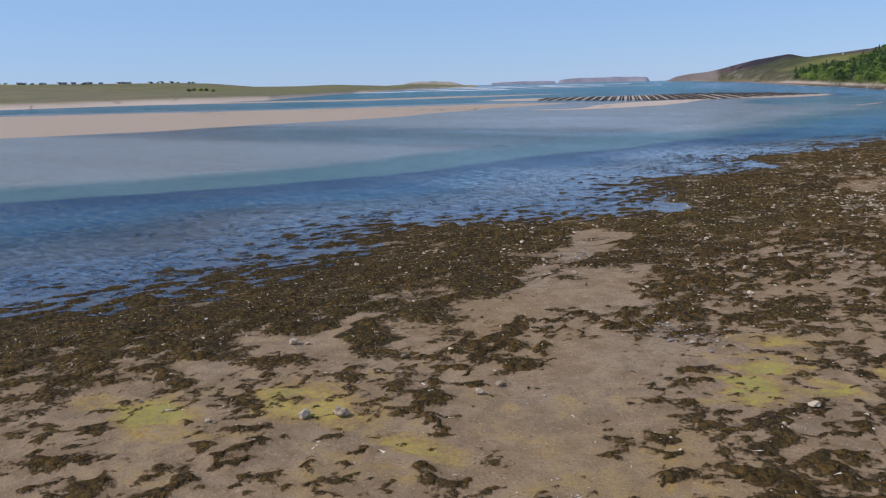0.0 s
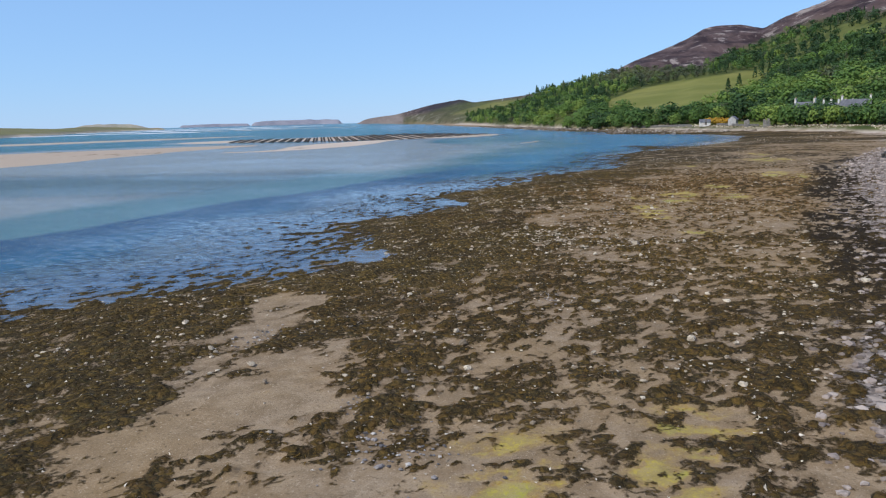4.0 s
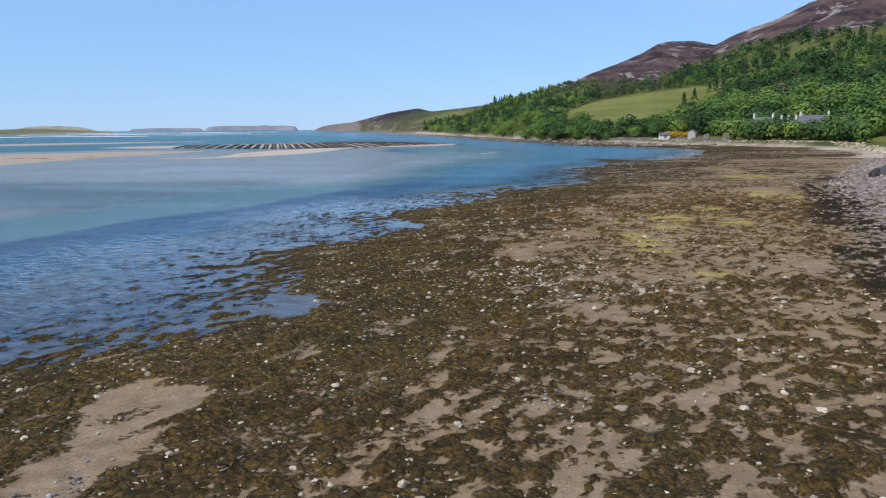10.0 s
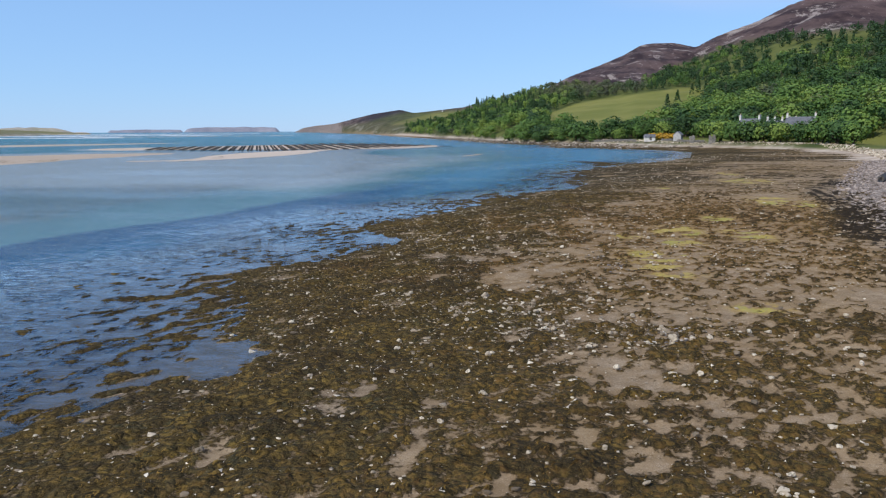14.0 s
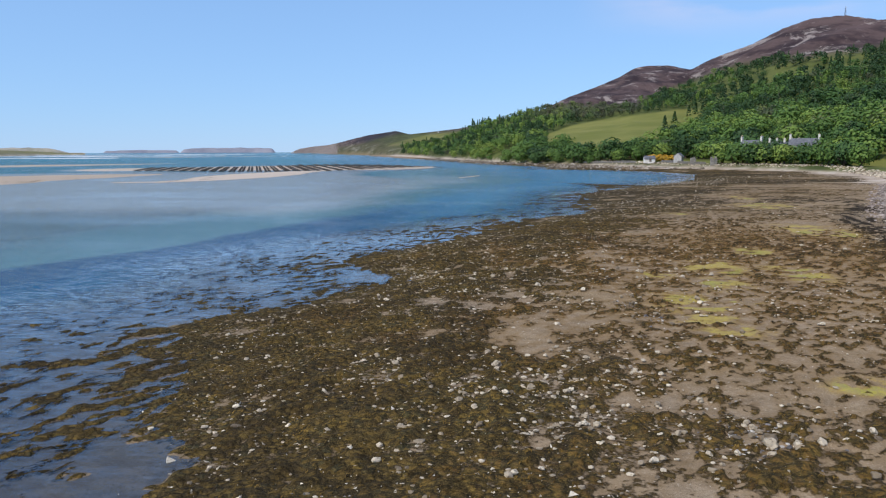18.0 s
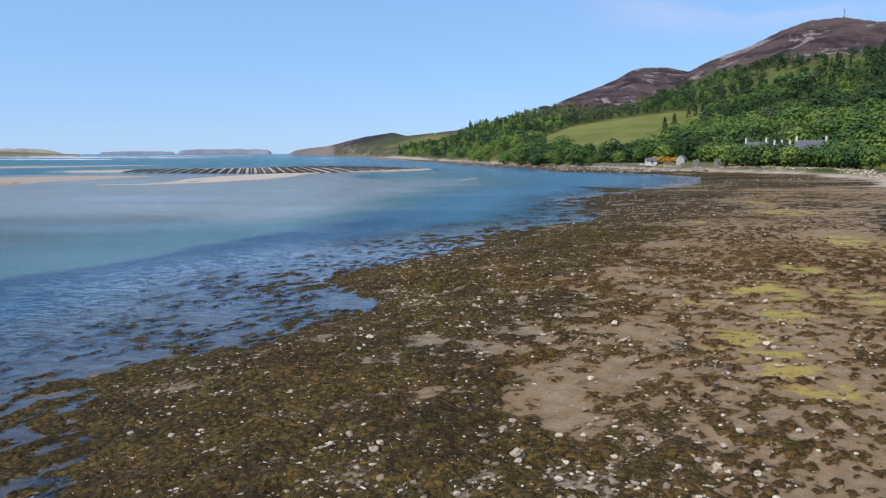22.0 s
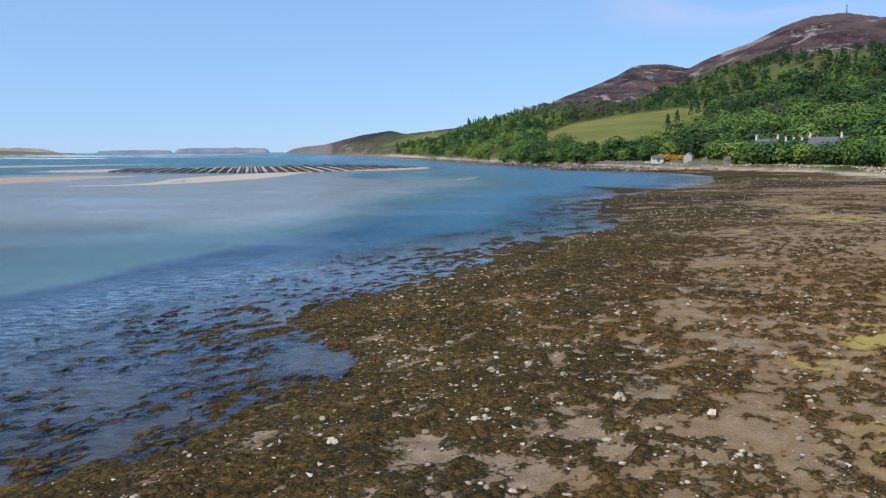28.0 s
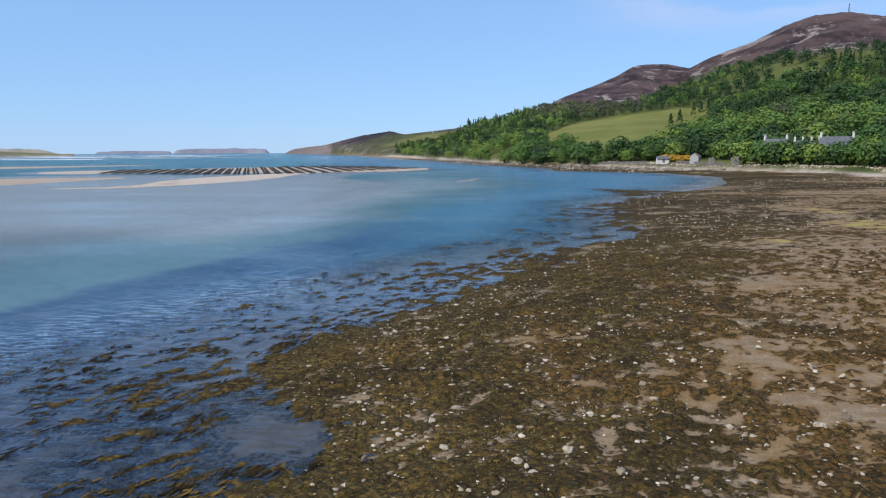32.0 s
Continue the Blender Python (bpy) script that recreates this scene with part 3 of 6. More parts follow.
    pasture = smooth(-2, 2, e - lo) * smooth(1, -1, e - hi) * smooth(6.2, 6.6, bearing) * smooth(18.7, 18.3, bearing)
    lo2 = np.interp(bearing, [-6.8, -3, -1], [6, 11, 21])
    hi2 = np.interp(bearing, [-6.8, -5, -3, -1], [8, 16, 23.5, 26.5])
    pasture = np.maximum(pasture, smooth(-1, 1, e - lo2) * smooth(1, -1, e - hi2) * smooth(-6.8, -6.2, bearing) * smooth(-0.4, -1.0, bearing))
    pasture = np.maximum(pasture, 0.8 * grass * smooth(11, 14, over) * smooth(34, 24, over) * (y > 150) * (y < 330))      # mown verge
    pasture = pasture * ~hazy_cape
    pasture = np.where(bearing < -30, 0.75 * smooth(0.34, 0.60, fbm(x / 160, y / 160, 4, 95)) * grass, pasture)
    pasture = np.where(bearing < -28, np.maximum(pasture, 0.3 * smooth(-46, -40, bearing) * grass), pasture)
    heath = np.where(bearing < -30, 0.30 * smooth(-42, -48, bearing) * smooth(0.5, 0.7, fbm(x / 60, y / 90, 4, 97)) * grass, heath)
    heath = np.where((bearing > -10.8) & (bearing < -0.4), np.maximum(heath, (0.42 * smooth(-3, -8, bearing) + 0.12) * grass), heath)
    dry, bank, _ = bars(x, y)
    flats = 0.6 * smooth(2, 14, np.interp(y, DROP_Y, DROP_X) - x) * (1 - grass)
    pale = np.maximum(dry, bank) * smooth(WATER - 0.12, WATER + 0.04, z) * (1 - grass)
    pale = pale * (0.40 + 0.60 * np.maximum(smooth(0.1, 0.4, np.maximum(band(x, y, BANDS[0]), band(x, y, BANDS[2]))), 0.8 * bank))
    pale = np.maximum(pale, flats)
    pale = np.where(bearing < -28, np.maximum(pale, smooth(0.06 * r0, 0.03 * r0, np.abs(far - r0 - 0.01 * r0))), pale)
    # western land: distance haze put into the colour, half pale sand, less pasture
    pale = np.where((bearing < -28) & (far > r0), np.maximum(pale, 0.5), pale)
    pasture = np.where(bearing < -28, 0.7 * pasture, pasture)
    weed = np.where(y > 110, weed * smooth(2, -3, over + 4 * (fbm(x / 9, y / 9, 3, 83) - 0.5)), weed)
    strand = np.maximum(smooth(-7, -2, over) * smooth(14, 9, over), smooth(9, 4, np.abs(far - r0 + 4)) * smooth(2.0, 1.3, z) * (bearing > -8) * (bearing < 36)) * (y > 150)
    pale = np.maximum(pale, strand * (0.55 + 0.4 * smooth(0.35, 0.6, fbm(x / 5, y / 5, 3, 85))))
    weed = np.maximum(weed, 0.9 * spit_at(x, y) * smooth(5, 0, x - xe))
    dark = np.where(heath > 0.05, smooth(-9.6, -8.2, bearing) * smooth(-4.2, -5.0, bearing) * smooth(9, 15, e), dark)
    dark = np.where(heath > 0.05, dark, np.maximum(dark, 0.4 * smooth(0.52, 0.66, fbm(x / 2.6, y / 2.0, 3, 79))))
    return weed, algae, shingle, grass, heath, pasture, pale, rust, dark


def mesh_from(name, verts, faces, attrs=(), smooth_shade=True):
    """A mesh from arrays: verts (n, 3), faces (m, 3 or 4), and float attributes by name."""
    me = bpy.data.meshes.new(name)
    verts, faces = np.asarray(verts, np.float32), np.asarray(faces, np.int32)
    k = faces.shape[1]
    me.vertices.add(len(verts))
    me.vertices.foreach_set("co", verts.ravel())
    me.loops.add(faces.size)
    me.loops.foreach_set("vertex_index", faces.ravel())
    me.polygons.add(len(faces))
    me.polygons.foreach_set("loop_start", np.arange(0, faces.size, k, dtype=np.int32))
    me.polygons.foreach_set("use_smooth", np.full(len(faces), smooth_shade))
    me.update(calc_edges=True)
    for key, values in dict(attrs).items():
        a = me.attributes.new(key, 'FLOAT', 'POINT')
        a.data.foreach_set("value", np.asarray(values, np.float32).ravel())
    return me


def grid_faces(rows, cols):
    i = np.arange(rows * cols).reshape(rows, cols)
    return np.stack([i[:-1, :-1], i[:-1, 1:], i[1:, 1:], i[1:, :-1]], -1).reshape(-1, 4)


def thing(name, me, material, label="", category="", group="", kind=""):
    ob = new(name, me)
    if material:
        me.materials.append(material)
    return tagged(ob, label, category, group, kind)


# ---- ground material ----
def ground_material():
    m, nt, b = mat("shore_ground")
    fine, mid, big = tex(nt, 9.0, 5), tex(nt, 1.7, 5), tex(nt, 0.12, 4)
    grit = tex(nt, 38.0, 3)
    sand = mix(nt, ramp(nt, mid, 0.35, 0.65), (0.212, 0.152, 0.092), (0.328, 0.246, 0.160))
    sand = mix(nt, math_(nt, 'MULTIPLY', ramp(nt, big, 0.4, 0.7), 0.5), sand, (0.280, 0.183, 0.078))
    sand = mix(nt, math_(nt, 'MULTIPLY', ramp(nt, grit, 0.57, 0.68), 0.75), sand, (0.11, 0.085, 0.06))
    sand = mix(nt, math_(nt, 'MULTIPLY', ramp(nt, grit, 0.42, 0.30), 0.6), sand, (0.48, 0.41, 0.31))
    bits = tex(nt, 13.0, 4, 0.65)
    sand = mix(nt, math_(nt, 'MULTIPLY', ramp(nt, bits, 0.58, 0.66), 0.7), sand, (0.085, 0.062, 0.038))
    sand = mix(nt, math_(nt, 'MULTIPLY', ramp(nt, bits, 0.41, 0.31), 0.75), sand, (0.46, 0.37, 0.265))
    sand = mix(nt, attr(nt, "pale"), sand, (0.56, 0.47, 0.385))
    algae = mix(nt, ramp(nt, fine, 0.35, 0.65), (0.27, 0.165, 0.050), (0.42, 0.300, 0.070))
    bloom = mix(nt, ramp(nt, tex(nt, 0.35, 3), 0.42, 0.60), (0.48, 0.385, 0.080), (0.35, 0.365, 0.062))
    algae = mix(nt, math_(nt, 'MULTIPLY', ramp(nt, attr(nt, "algae"), 0.72, 0.97), 0.8), algae, bloom)
    film = math_(nt, 'MULTIPLY', attr(nt, "rust"), ramp(nt, math_(nt, 'ADD', attr(nt, "weed"), math_(nt, 'MULTIPLY', math_(nt, 'SUBTRACT', fine, 0.5), 0.9)), -0.06, 0.40))
    sand = mix(nt, math_(nt, 'MULTIPLY', film, 0.72), sand, (0.230, 0.140, 0.056))
    fleck = ramp(nt, tex(nt, 7.0, 5, 0.75), 0.47, 0.60)
    fa = ramp(nt, math_(nt, 'ADD', attr(nt, "algae"), math_(nt, 'MULTIPLY', math_(nt, 'SUBTRACT', mid, 0.5), 1.6)), 0.15, 0.95)
    col = mix(nt, math_(nt, 'MULTIPLY', fa, math_(nt, 'ADD', math_(nt, 'MULTIPLY', fleck, 0.52), 0.48)), sand, algae)
    vor = nt.nodes.new("ShaderNodeTexVoronoi")
    vor.inputs["Scale"].default_value = 7.0
    nt.links.new(coords(nt), vor.inputs["Vector"])
    peb = nt.nodes.new("ShaderNodeValToRGB")
    for k, (p, c) in enumerate(((0.0, (0.085, 0.066, 0.054)), (0.45, (0.27, 0.220, 0.185)), (1.0, (0.45, 0.38, 0.325)))):
        e = peb.color_ramp.elements[min(k, 1)] if k != 1 else peb.color_ramp.elements.new(p)
        e.position, e.color = p, (*c, 1)
    nt.links.new(vor.outputs["Color"], peb.inputs[0])
    fs = ramp(nt, math_(nt, 'ADD', attr(nt, "shingle"), math_(nt, 'MULTIPLY', math_(nt, 'SUBTRACT', mid, 0.5), 0.7)), 0.4, 0.6)
    col = mix(nt, fs, col, peb.outputs[0])
    tuft = nt.nodes.new("ShaderNodeTexVoronoi")
    tuft.inputs["Scale"].default_value = 4.6
    bend = nt.nodes.new("ShaderNodeTexNoise")
    bend.inputs["Scale"].default_value, bend.inputs["Detail"].default_value = 4.0, 4.0
    nt.links.new(coords(nt), bend.inputs["Vector"])
    warp = nt.nodes.new("ShaderNodeVectorMath")
    warp.operation = 'MULTIPLY_ADD'
    nt.links.new(bend.outputs["Color"], warp.inputs[0])
    warp.inputs[1].default_value = (0.30, 0.30, 0.0)
    nt.links.new(coords(nt), warp.inputs[2])
    nt.links.new(warp.outputs[0], tuft.inputs["Vector"])
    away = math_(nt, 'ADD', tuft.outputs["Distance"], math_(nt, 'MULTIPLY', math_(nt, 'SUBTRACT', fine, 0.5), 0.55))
    pick = nt.nodes.new("ShaderNodeSeparateColor")
    nt.links.new(tuft.outputs["Color"], pick.inputs[0])
    lie = nt.nodes.new("ShaderNodeMapping")
    lie.inputs["Rotation"].default_value = (0, 0, -COMB)
    lie.inputs["Scale"].default_value = (0.5, 1.2, 1.0)
    nt.links.new(warp.outputs[0], lie.inputs[0])
    strands = tex(nt, 21.0, 6, 0.75, lie.outputs[0], 0.25)
    weedc = mix(nt, ramp(nt, pick.outputs[0], 0.1, 0.6), (0.052, 0.035, 0.014), (0.140, 0.090, 0.025))
    weedc = mix(nt, ramp(nt, pick.outputs[1], 0.55, 0.95), weedc, (0.185, 0.122, 0.030))
    weedc = mix(nt, math_(nt, 'MULTIPLY', ramp(nt, pick.outputs[2], 0.62, 0.9), 0.8), weedc, (0.046, 0.048, 0.026))
    # shade of the gaps painted in: colour darkens away from tuft centres
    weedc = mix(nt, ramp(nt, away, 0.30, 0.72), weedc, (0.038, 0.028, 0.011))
    weedc = mix(nt, math_(nt, 'MULTIPLY', ramp(nt, tex(nt, 0.6, 3), 0.5, 0.72), 0.3), weedc, (0.125, 0.082, 0.022))
    weedc = mix(nt, math_(nt, 'MULTIPLY', ramp(nt, strands, 0.52, 0.70), 0.75), weedc, (0.270, 0.180, 0.055))
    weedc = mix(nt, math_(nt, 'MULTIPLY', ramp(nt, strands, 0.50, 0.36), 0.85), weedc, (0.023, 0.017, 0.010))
    grain = tex(nt, 46.0, 4, 0.8)
    weedc = mix(nt, math_(nt, 'MULTIPLY', ramp(nt, grain, 0.56, 0.68), 0.7), weedc, (0.330, 0.225, 0.090))
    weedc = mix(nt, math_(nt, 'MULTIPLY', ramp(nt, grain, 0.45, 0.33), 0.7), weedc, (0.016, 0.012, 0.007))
    weedc = mix(nt, math_(nt, 'MULTIPLY', attr(nt, "rust"), ramp(nt, away, 0.55, 0.2)), weedc, (0.165, 0.088, 0.029))
    weedc = mix(nt, math_(nt, 'MULTIPLY', attr(nt, "dark"), 0.85), weedc, (0.022, 0.016, 0.011))
    fw = ramp(nt, math_(nt, 'ADD', attr(nt, "weed"), math_(nt, 'ADD', math_(nt, 'MULTIPLY', math_(nt, 'SUBTRACT', fine, 0.5), 0.75), math_(nt, 'ADD', math_(nt, 'MULTIPLY', math_(nt, 'SUBTRACT', 0.44, tuft.outputs["Distance"]), 0.4), math_(nt, 'MULTIPLY', math_(nt, 'SUBTRACT', strands, 0.5), 0.8)))), 0.40, 0.62)
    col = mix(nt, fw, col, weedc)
    # land beyond the shore
    grass = mix(nt, ramp(nt, tex(nt, 0.05, 6), 0.35, 0.65), (0.060, 0.078, 0.022), (0.12, 0.135, 0.040))
    past = mix(nt, ramp(nt, tex(nt, 0.02, 6), 0.35, 0.65), (0.150, 0.165, 0.040), (0.215, 0.210, 0.060))
    mp = nt.nodes.new("ShaderNodeMapping")
    mp.inputs["Scale"].default_value = (1.0, 0.25, 1.3)
    nt.links.new(coords(nt), mp.inputs[0])
    heath = mix(nt, ramp(nt, tex(nt, 0.03, 8, 0.7, mp.outputs[0]), 0.38, 0.62), (0.036, 0.024, 0.026), (0.115, 0.078, 0.072))
    rock = ramp(nt, tex(nt, 0.026, 12, 0.8, mp.outputs[0], 0.8), 0.545, 0.585)
    heath = mix(nt, math_(nt, 'MULTIPLY', rock, 0.85), heath, (0.33, 0.28, 0.25))
    heath = mix(nt, math_(nt, 'MULTIPLY', attr(nt, "dark"), 0.8), heath, (0.030, 0.026, 0.032))
    col = mix(nt, attr(nt, "grass"), col, grass)
    col = mix(nt, attr(nt, "pasture"), col, past)
    col = mix(nt, attr(nt, "heath"), col, heath)
    nt.links.new(col, b.inputs["Base Color"])
    b.inputs["Roughness"].default_value = 0.88
    b.inputs["Specular IOR Level"].default_value = 0.08
    h = math_(nt, 'ADD', math_(nt, 'MULTIPLY', fw, math_(nt, 'ADD', fine, math_(nt, 'SUBTRACT', 0.9, math_(nt, 'MULTIPLY', tuft.outputs["Distance"], 1.4)))), math_(nt, 'MULTIPLY', grit, 0.15))
    h = math_(nt, 'ADD', h, math_(nt, 'MULTIPLY', math_(nt, 'MULTIPLY', fs, vor.outputs["Distance"]), -0.6))
    bump(nt, b, h, 0.9, 0.09)
    return m


GROUND = ground_material()
NAMES = ("weed", "algae", "shingle", "grass", "heath", "pasture", "pale", "rust", "dark")
BOX = (-28.0, 36.0, -12.0, 88.0)


def inside(x, y, margin):
    d = np.minimum(np.minimum(x - BOX[0], BOX[1] - x), np.minimum(y - BOX[2], BOX[3] - y))
    return smooth(0.3, margin, d)


BOX2 = (-12.0, 108.0, 87.6, 236.0)


def hummock(x, y, z, weed):
    """How far matted weed stands above the bare ground."""
    return smooth(0.42, 0.95, weed) * (0.03 + 0.14 * smooth(0.3, 0.75, fbm(x / 0.6, y / 0.6, 2, 101))) * (0.12 + 0.88 * smooth(WATER - 0.02, WATER + 0.16, z))


def build_ground():
    # wide sheet to the horizon, fanned round the south end of the walk
    cx, cy = 0.0, -48.0
    th = np.radians(np.concatenate([np.linspace(-180, -84, 14)[:-1], np.linspace(-84, 48, 520), np.linspace(48, 180, 18)[1:]]))
    r = np.concatenate([[0.5, 4], np.geomspace(20, 4970, 350)])
    R, T = np.meshgrid(r, th, indexing="ij")
    x, y = cx + R * np.sin(T), cy + R * np.cos(T)
    z = height(x, y)
    att = cover(x, y, z)
    z = z - 0.5 * inside(x, y, 4.0)
    d2 = np.minimum(np.minimum(x - BOX2[0], BOX2[1] - x), np.minimum(y - BOX2[2], BOX2[3] - y))
    z = z - 0.35 * smooth(0.5, 6, d2) * (inside(x, y, 4.0) < 0.01)
    me = mesh_from("ground", np.stack([x, y, z], -1).reshape(-1, 3), grid_faces(*x.shape), dict(zip(NAMES, att)))
    thing("ground", me, GROUND, "sandy bay floor, wooded hillside and moorland reaching to the sea", "ground", kind="structure")
    # the foreshore under the walk, finer
    gx, gy = np.arange(BOX[0], BOX[1] + 0.01, 0.175), np.arange(BOX[2], BOX[3] + 0.01, 0.175)
    x, y = np.meshgrid(gx, gy)
    z = height(x, y)
    att = cover(x, y, z)
    z = z + hummock(x, y, z, att[0]) * inside(x, y, 3)
    me = mesh_from("foreshore", np.stack([x, y, z], -1).reshape(-1, 3), grid_faces(*x.shape), dict(zip(NAMES, att)))
    gx, gy = np.arange(BOX2[0], BOX2[1] + 0.01, 0.5), np.arange(BOX2[2], BOX2[3] + 0.01, 0.5)
    x2, y2 = np.meshgrid(gx, gy)
    z2 = height(x2, y2)
    me2 = mesh_from("mudflat", np.stack([x2, y2, z2], -1).reshape(-1, 3), grid_faces(*x2.shape), dict(zip(NAMES, cover(x2, y2, z2))))
    thing("mudflat", me2, GROUND, "brown weedy mud at the head of the bay", "mudflat", kind="structure")
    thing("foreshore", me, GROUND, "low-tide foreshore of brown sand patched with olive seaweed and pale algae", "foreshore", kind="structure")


build_ground()


# ---- water ----
def water_material():
    m, nt, b = mat("bay_water")
    nt.nodes.remove(b)
    out = nt.nodes["Material Output"]
    d = attr(nt, "depth")
    body = nt.nodes.new("ShaderNodeBsdfDiffuse")
    streak = nt.nodes.new("ShaderNodeMapping")
    streak.inputs["Rotation"].default_value = (0, 0, radians(12))
    streak.inputs["Scale"].default_value = (0.45, 1.3, 1.0)
    nt.links.new(coords(nt), streak.inputs[0])
    out_ = math_(nt, 'ADD', attr(nt, "shoal"), math_(nt, 'MULTIPLY', math_(nt, 'SUBTRACT', tex(nt, 0.15, 4), 0.5), 0.16))
    blue = mix(nt, ramp(nt, math_(nt, 'ADD', attr(nt, "offshore"), math_(nt, 'MULTIPLY', math_(nt, 'SUBTRACT', tex(nt, 0.3, 4, 0.6, None, 0.6), 0.5), 12.0)), 9.0, 20.0), (0.016, 0.034, 0.088), (0.024, 0.112, 0.215))
    blue = mix(nt, math_(nt, 'MULTIPLY', math_(nt, 'SUBTRACT', 0.87, attr(nt, "inner")), 1.2, True), blue, (0.075, 0.225, 0.345))
    # lighter streaks of rippled water painted into the body colour
    blue = mix(nt, math_(nt, 'MULTIPLY', ramp(nt, tex(nt, 1.4, 5, 0.65, streak.outputs[0], 0.4), 0.50, 0.66), math_(nt, 'MULTIPLY', ramp(nt, attr(nt, "offshore"), 7.0, 16.0), 0.5)), blue, (0.040, 0.140, 0.225))
    blue = mix(nt, math_(nt, 'MULTIPLY', ramp(nt, out_, 0.55, 0.9), attr(nt, "inner")), blue, (0.008, 0.048, 0.125))
    # broader ripple streaks for the far water, likewise painted in
    wide = tex(nt, 0.32, 6, 0.7, streak.outputs[0], 0.5)
    blue = mix(nt, math_(nt, 'MULTIPLY', ramp(nt, wide, 0.52, 0.66), math_(nt, 'SUBTRACT', 1.0, attr(nt, "inner"))), blue, (0.034, 0.128, 0.235))
    lip = math_(nt, 'ADD', attr(nt, "lip"), math_(nt, 'ADD', math_(nt, 'MULTIPLY', math_(nt, 'SUBTRACT', tex(nt, 0.16, 4), 0.5), 0.7), math_(nt, 'MULTIPLY', math_(nt, 'SUBTRACT', tex(nt, 1.1, 4, 0.6, streak.outputs[0], 0.4), 0.5), 0.5)))
    deep = mix(nt, ramp(nt, lip, 0.25, 0.75), blue, (0.078, 0.172, 0.205))
    deep = mix(nt, ramp(nt, math_(nt, 'ADD', attr(nt, "pan"), math_(nt, 'MULTIPLY', math_(nt, 'SUBTRACT', tex(nt, 0.06, 4), 0.5), 0.9)), 0.1, 0.9), deep, (0.272, 0.322, 0.342))
    far_ = ramp(nt, attr(nt, "offshore"), 110.0, 260.0)
    deep = mix(nt, math_(nt, 'MULTIPLY', far_, ramp(nt, d, 0.5, 1.2)), deep, (0.012, 0.140, 0.195))
    # dark sides of ripples painted into the body colour
    ripple_shade = math_(nt, 'MULTIPLY', ramp(nt, tex(nt, 2.0, 5, 0.75, streak.outputs[0], 0.4), 0.50, 0.62), 0.42)
    deep = mix(nt, ripple_shade, deep, (0.012, 0.060, 0.115))
    nt.links.new(deep, body.inputs[0])
    clear = nt.nodes.new("ShaderNodeBsdfTransparent")
    clear.inputs[0].default_value = (0.62, 0.71, 0.87, 1)
    murk = math_(nt, 'SUBTRACT', 1.0, math_(nt, 'POWER', 2.718, math_(nt, 'MULTIPLY', d, -2.0)), True)
    murk = math_(nt, 'MAXIMUM', murk, math_(nt, 'MULTIPLY', attr(nt, "pan"), 0.8))
    under = nt.nodes.new("ShaderNodeMixShader")
    nt.links.new(murk, under.inputs[0])
    nt.links.new(clear.outputs[0], under.inputs[1])
    nt.links.new(body.outputs[0], under.inputs[2])
    gloss = nt.nodes.new("ShaderNodeBsdfGlossy")
    gloss.inputs["Roughness"].default_value = 0.07
    gloss.inputs[0].default_value = (1, 1, 1, 1)
    mp = nt.nodes.new("ShaderNodeMapping")
    mp.inputs["Rotation"].default_value = (0, 0, radians(25))
    mp.inputs["Scale"].default_value = (0.55, 1.5, 1.0)
    nt.links.new(coords(nt), mp.inputs[0])
    w1, w2 = tex(nt, 2.6, 5, 0.65, mp.outputs[0], 0.5), tex(nt, 0.25, 3, 0.5, mp.outputs[0])
    wind = ramp(nt, tex(nt, 0.05, 3, 0.5, mp.outputs[0]), 0.3, 0.7)
    h = math_(nt, 'ADD', math_(nt, 'MULTIPLY', w1, 0.60), math_(nt, 'MULTIPLY', w2, 0.12))
    h = math_(nt, 'MULTIPLY', h, math_(nt, 'ADD', math_(nt, 'MULTIPLY', wind, 0.8), 0.3))
    h = math_(nt, 'MULTIPLY', h, math_(nt, 'ADD', math_(nt, 'MULTIPLY', ramp(nt, attr(nt, "offshore"), 8.0, 20.0), 0.85), math_(nt, 'ADD', math_(nt, 'MULTIPLY', math_(nt, 'SUBTRACT', 0.97, attr(nt, "inner")), math_(nt, 'ADD', math_(nt, 'MULTIPLY', ramp(nt, attr(nt, "offshore"), 2.0, 9.0), 0.5), 0.5)), 0.02)))
    bp = nt.nodes.new("ShaderNodeBump")
    bp.inputs["Strength"].default_value = 0.8
    bp.inputs["Distance"].default_value = 0.55
    nt.links.new(h, bp.inputs["Height"])
    nt.links.new(bp.outputs[0], gloss.inputs["Normal"])
    fr = nt.nodes.new("ShaderNodeFresnel")
    fr.inputs[0].default_value = 1.33
    nt.links.new(bp.outputs[0], fr.inputs["Normal"])
    top = nt.nodes.new("ShaderNodeMixShader")
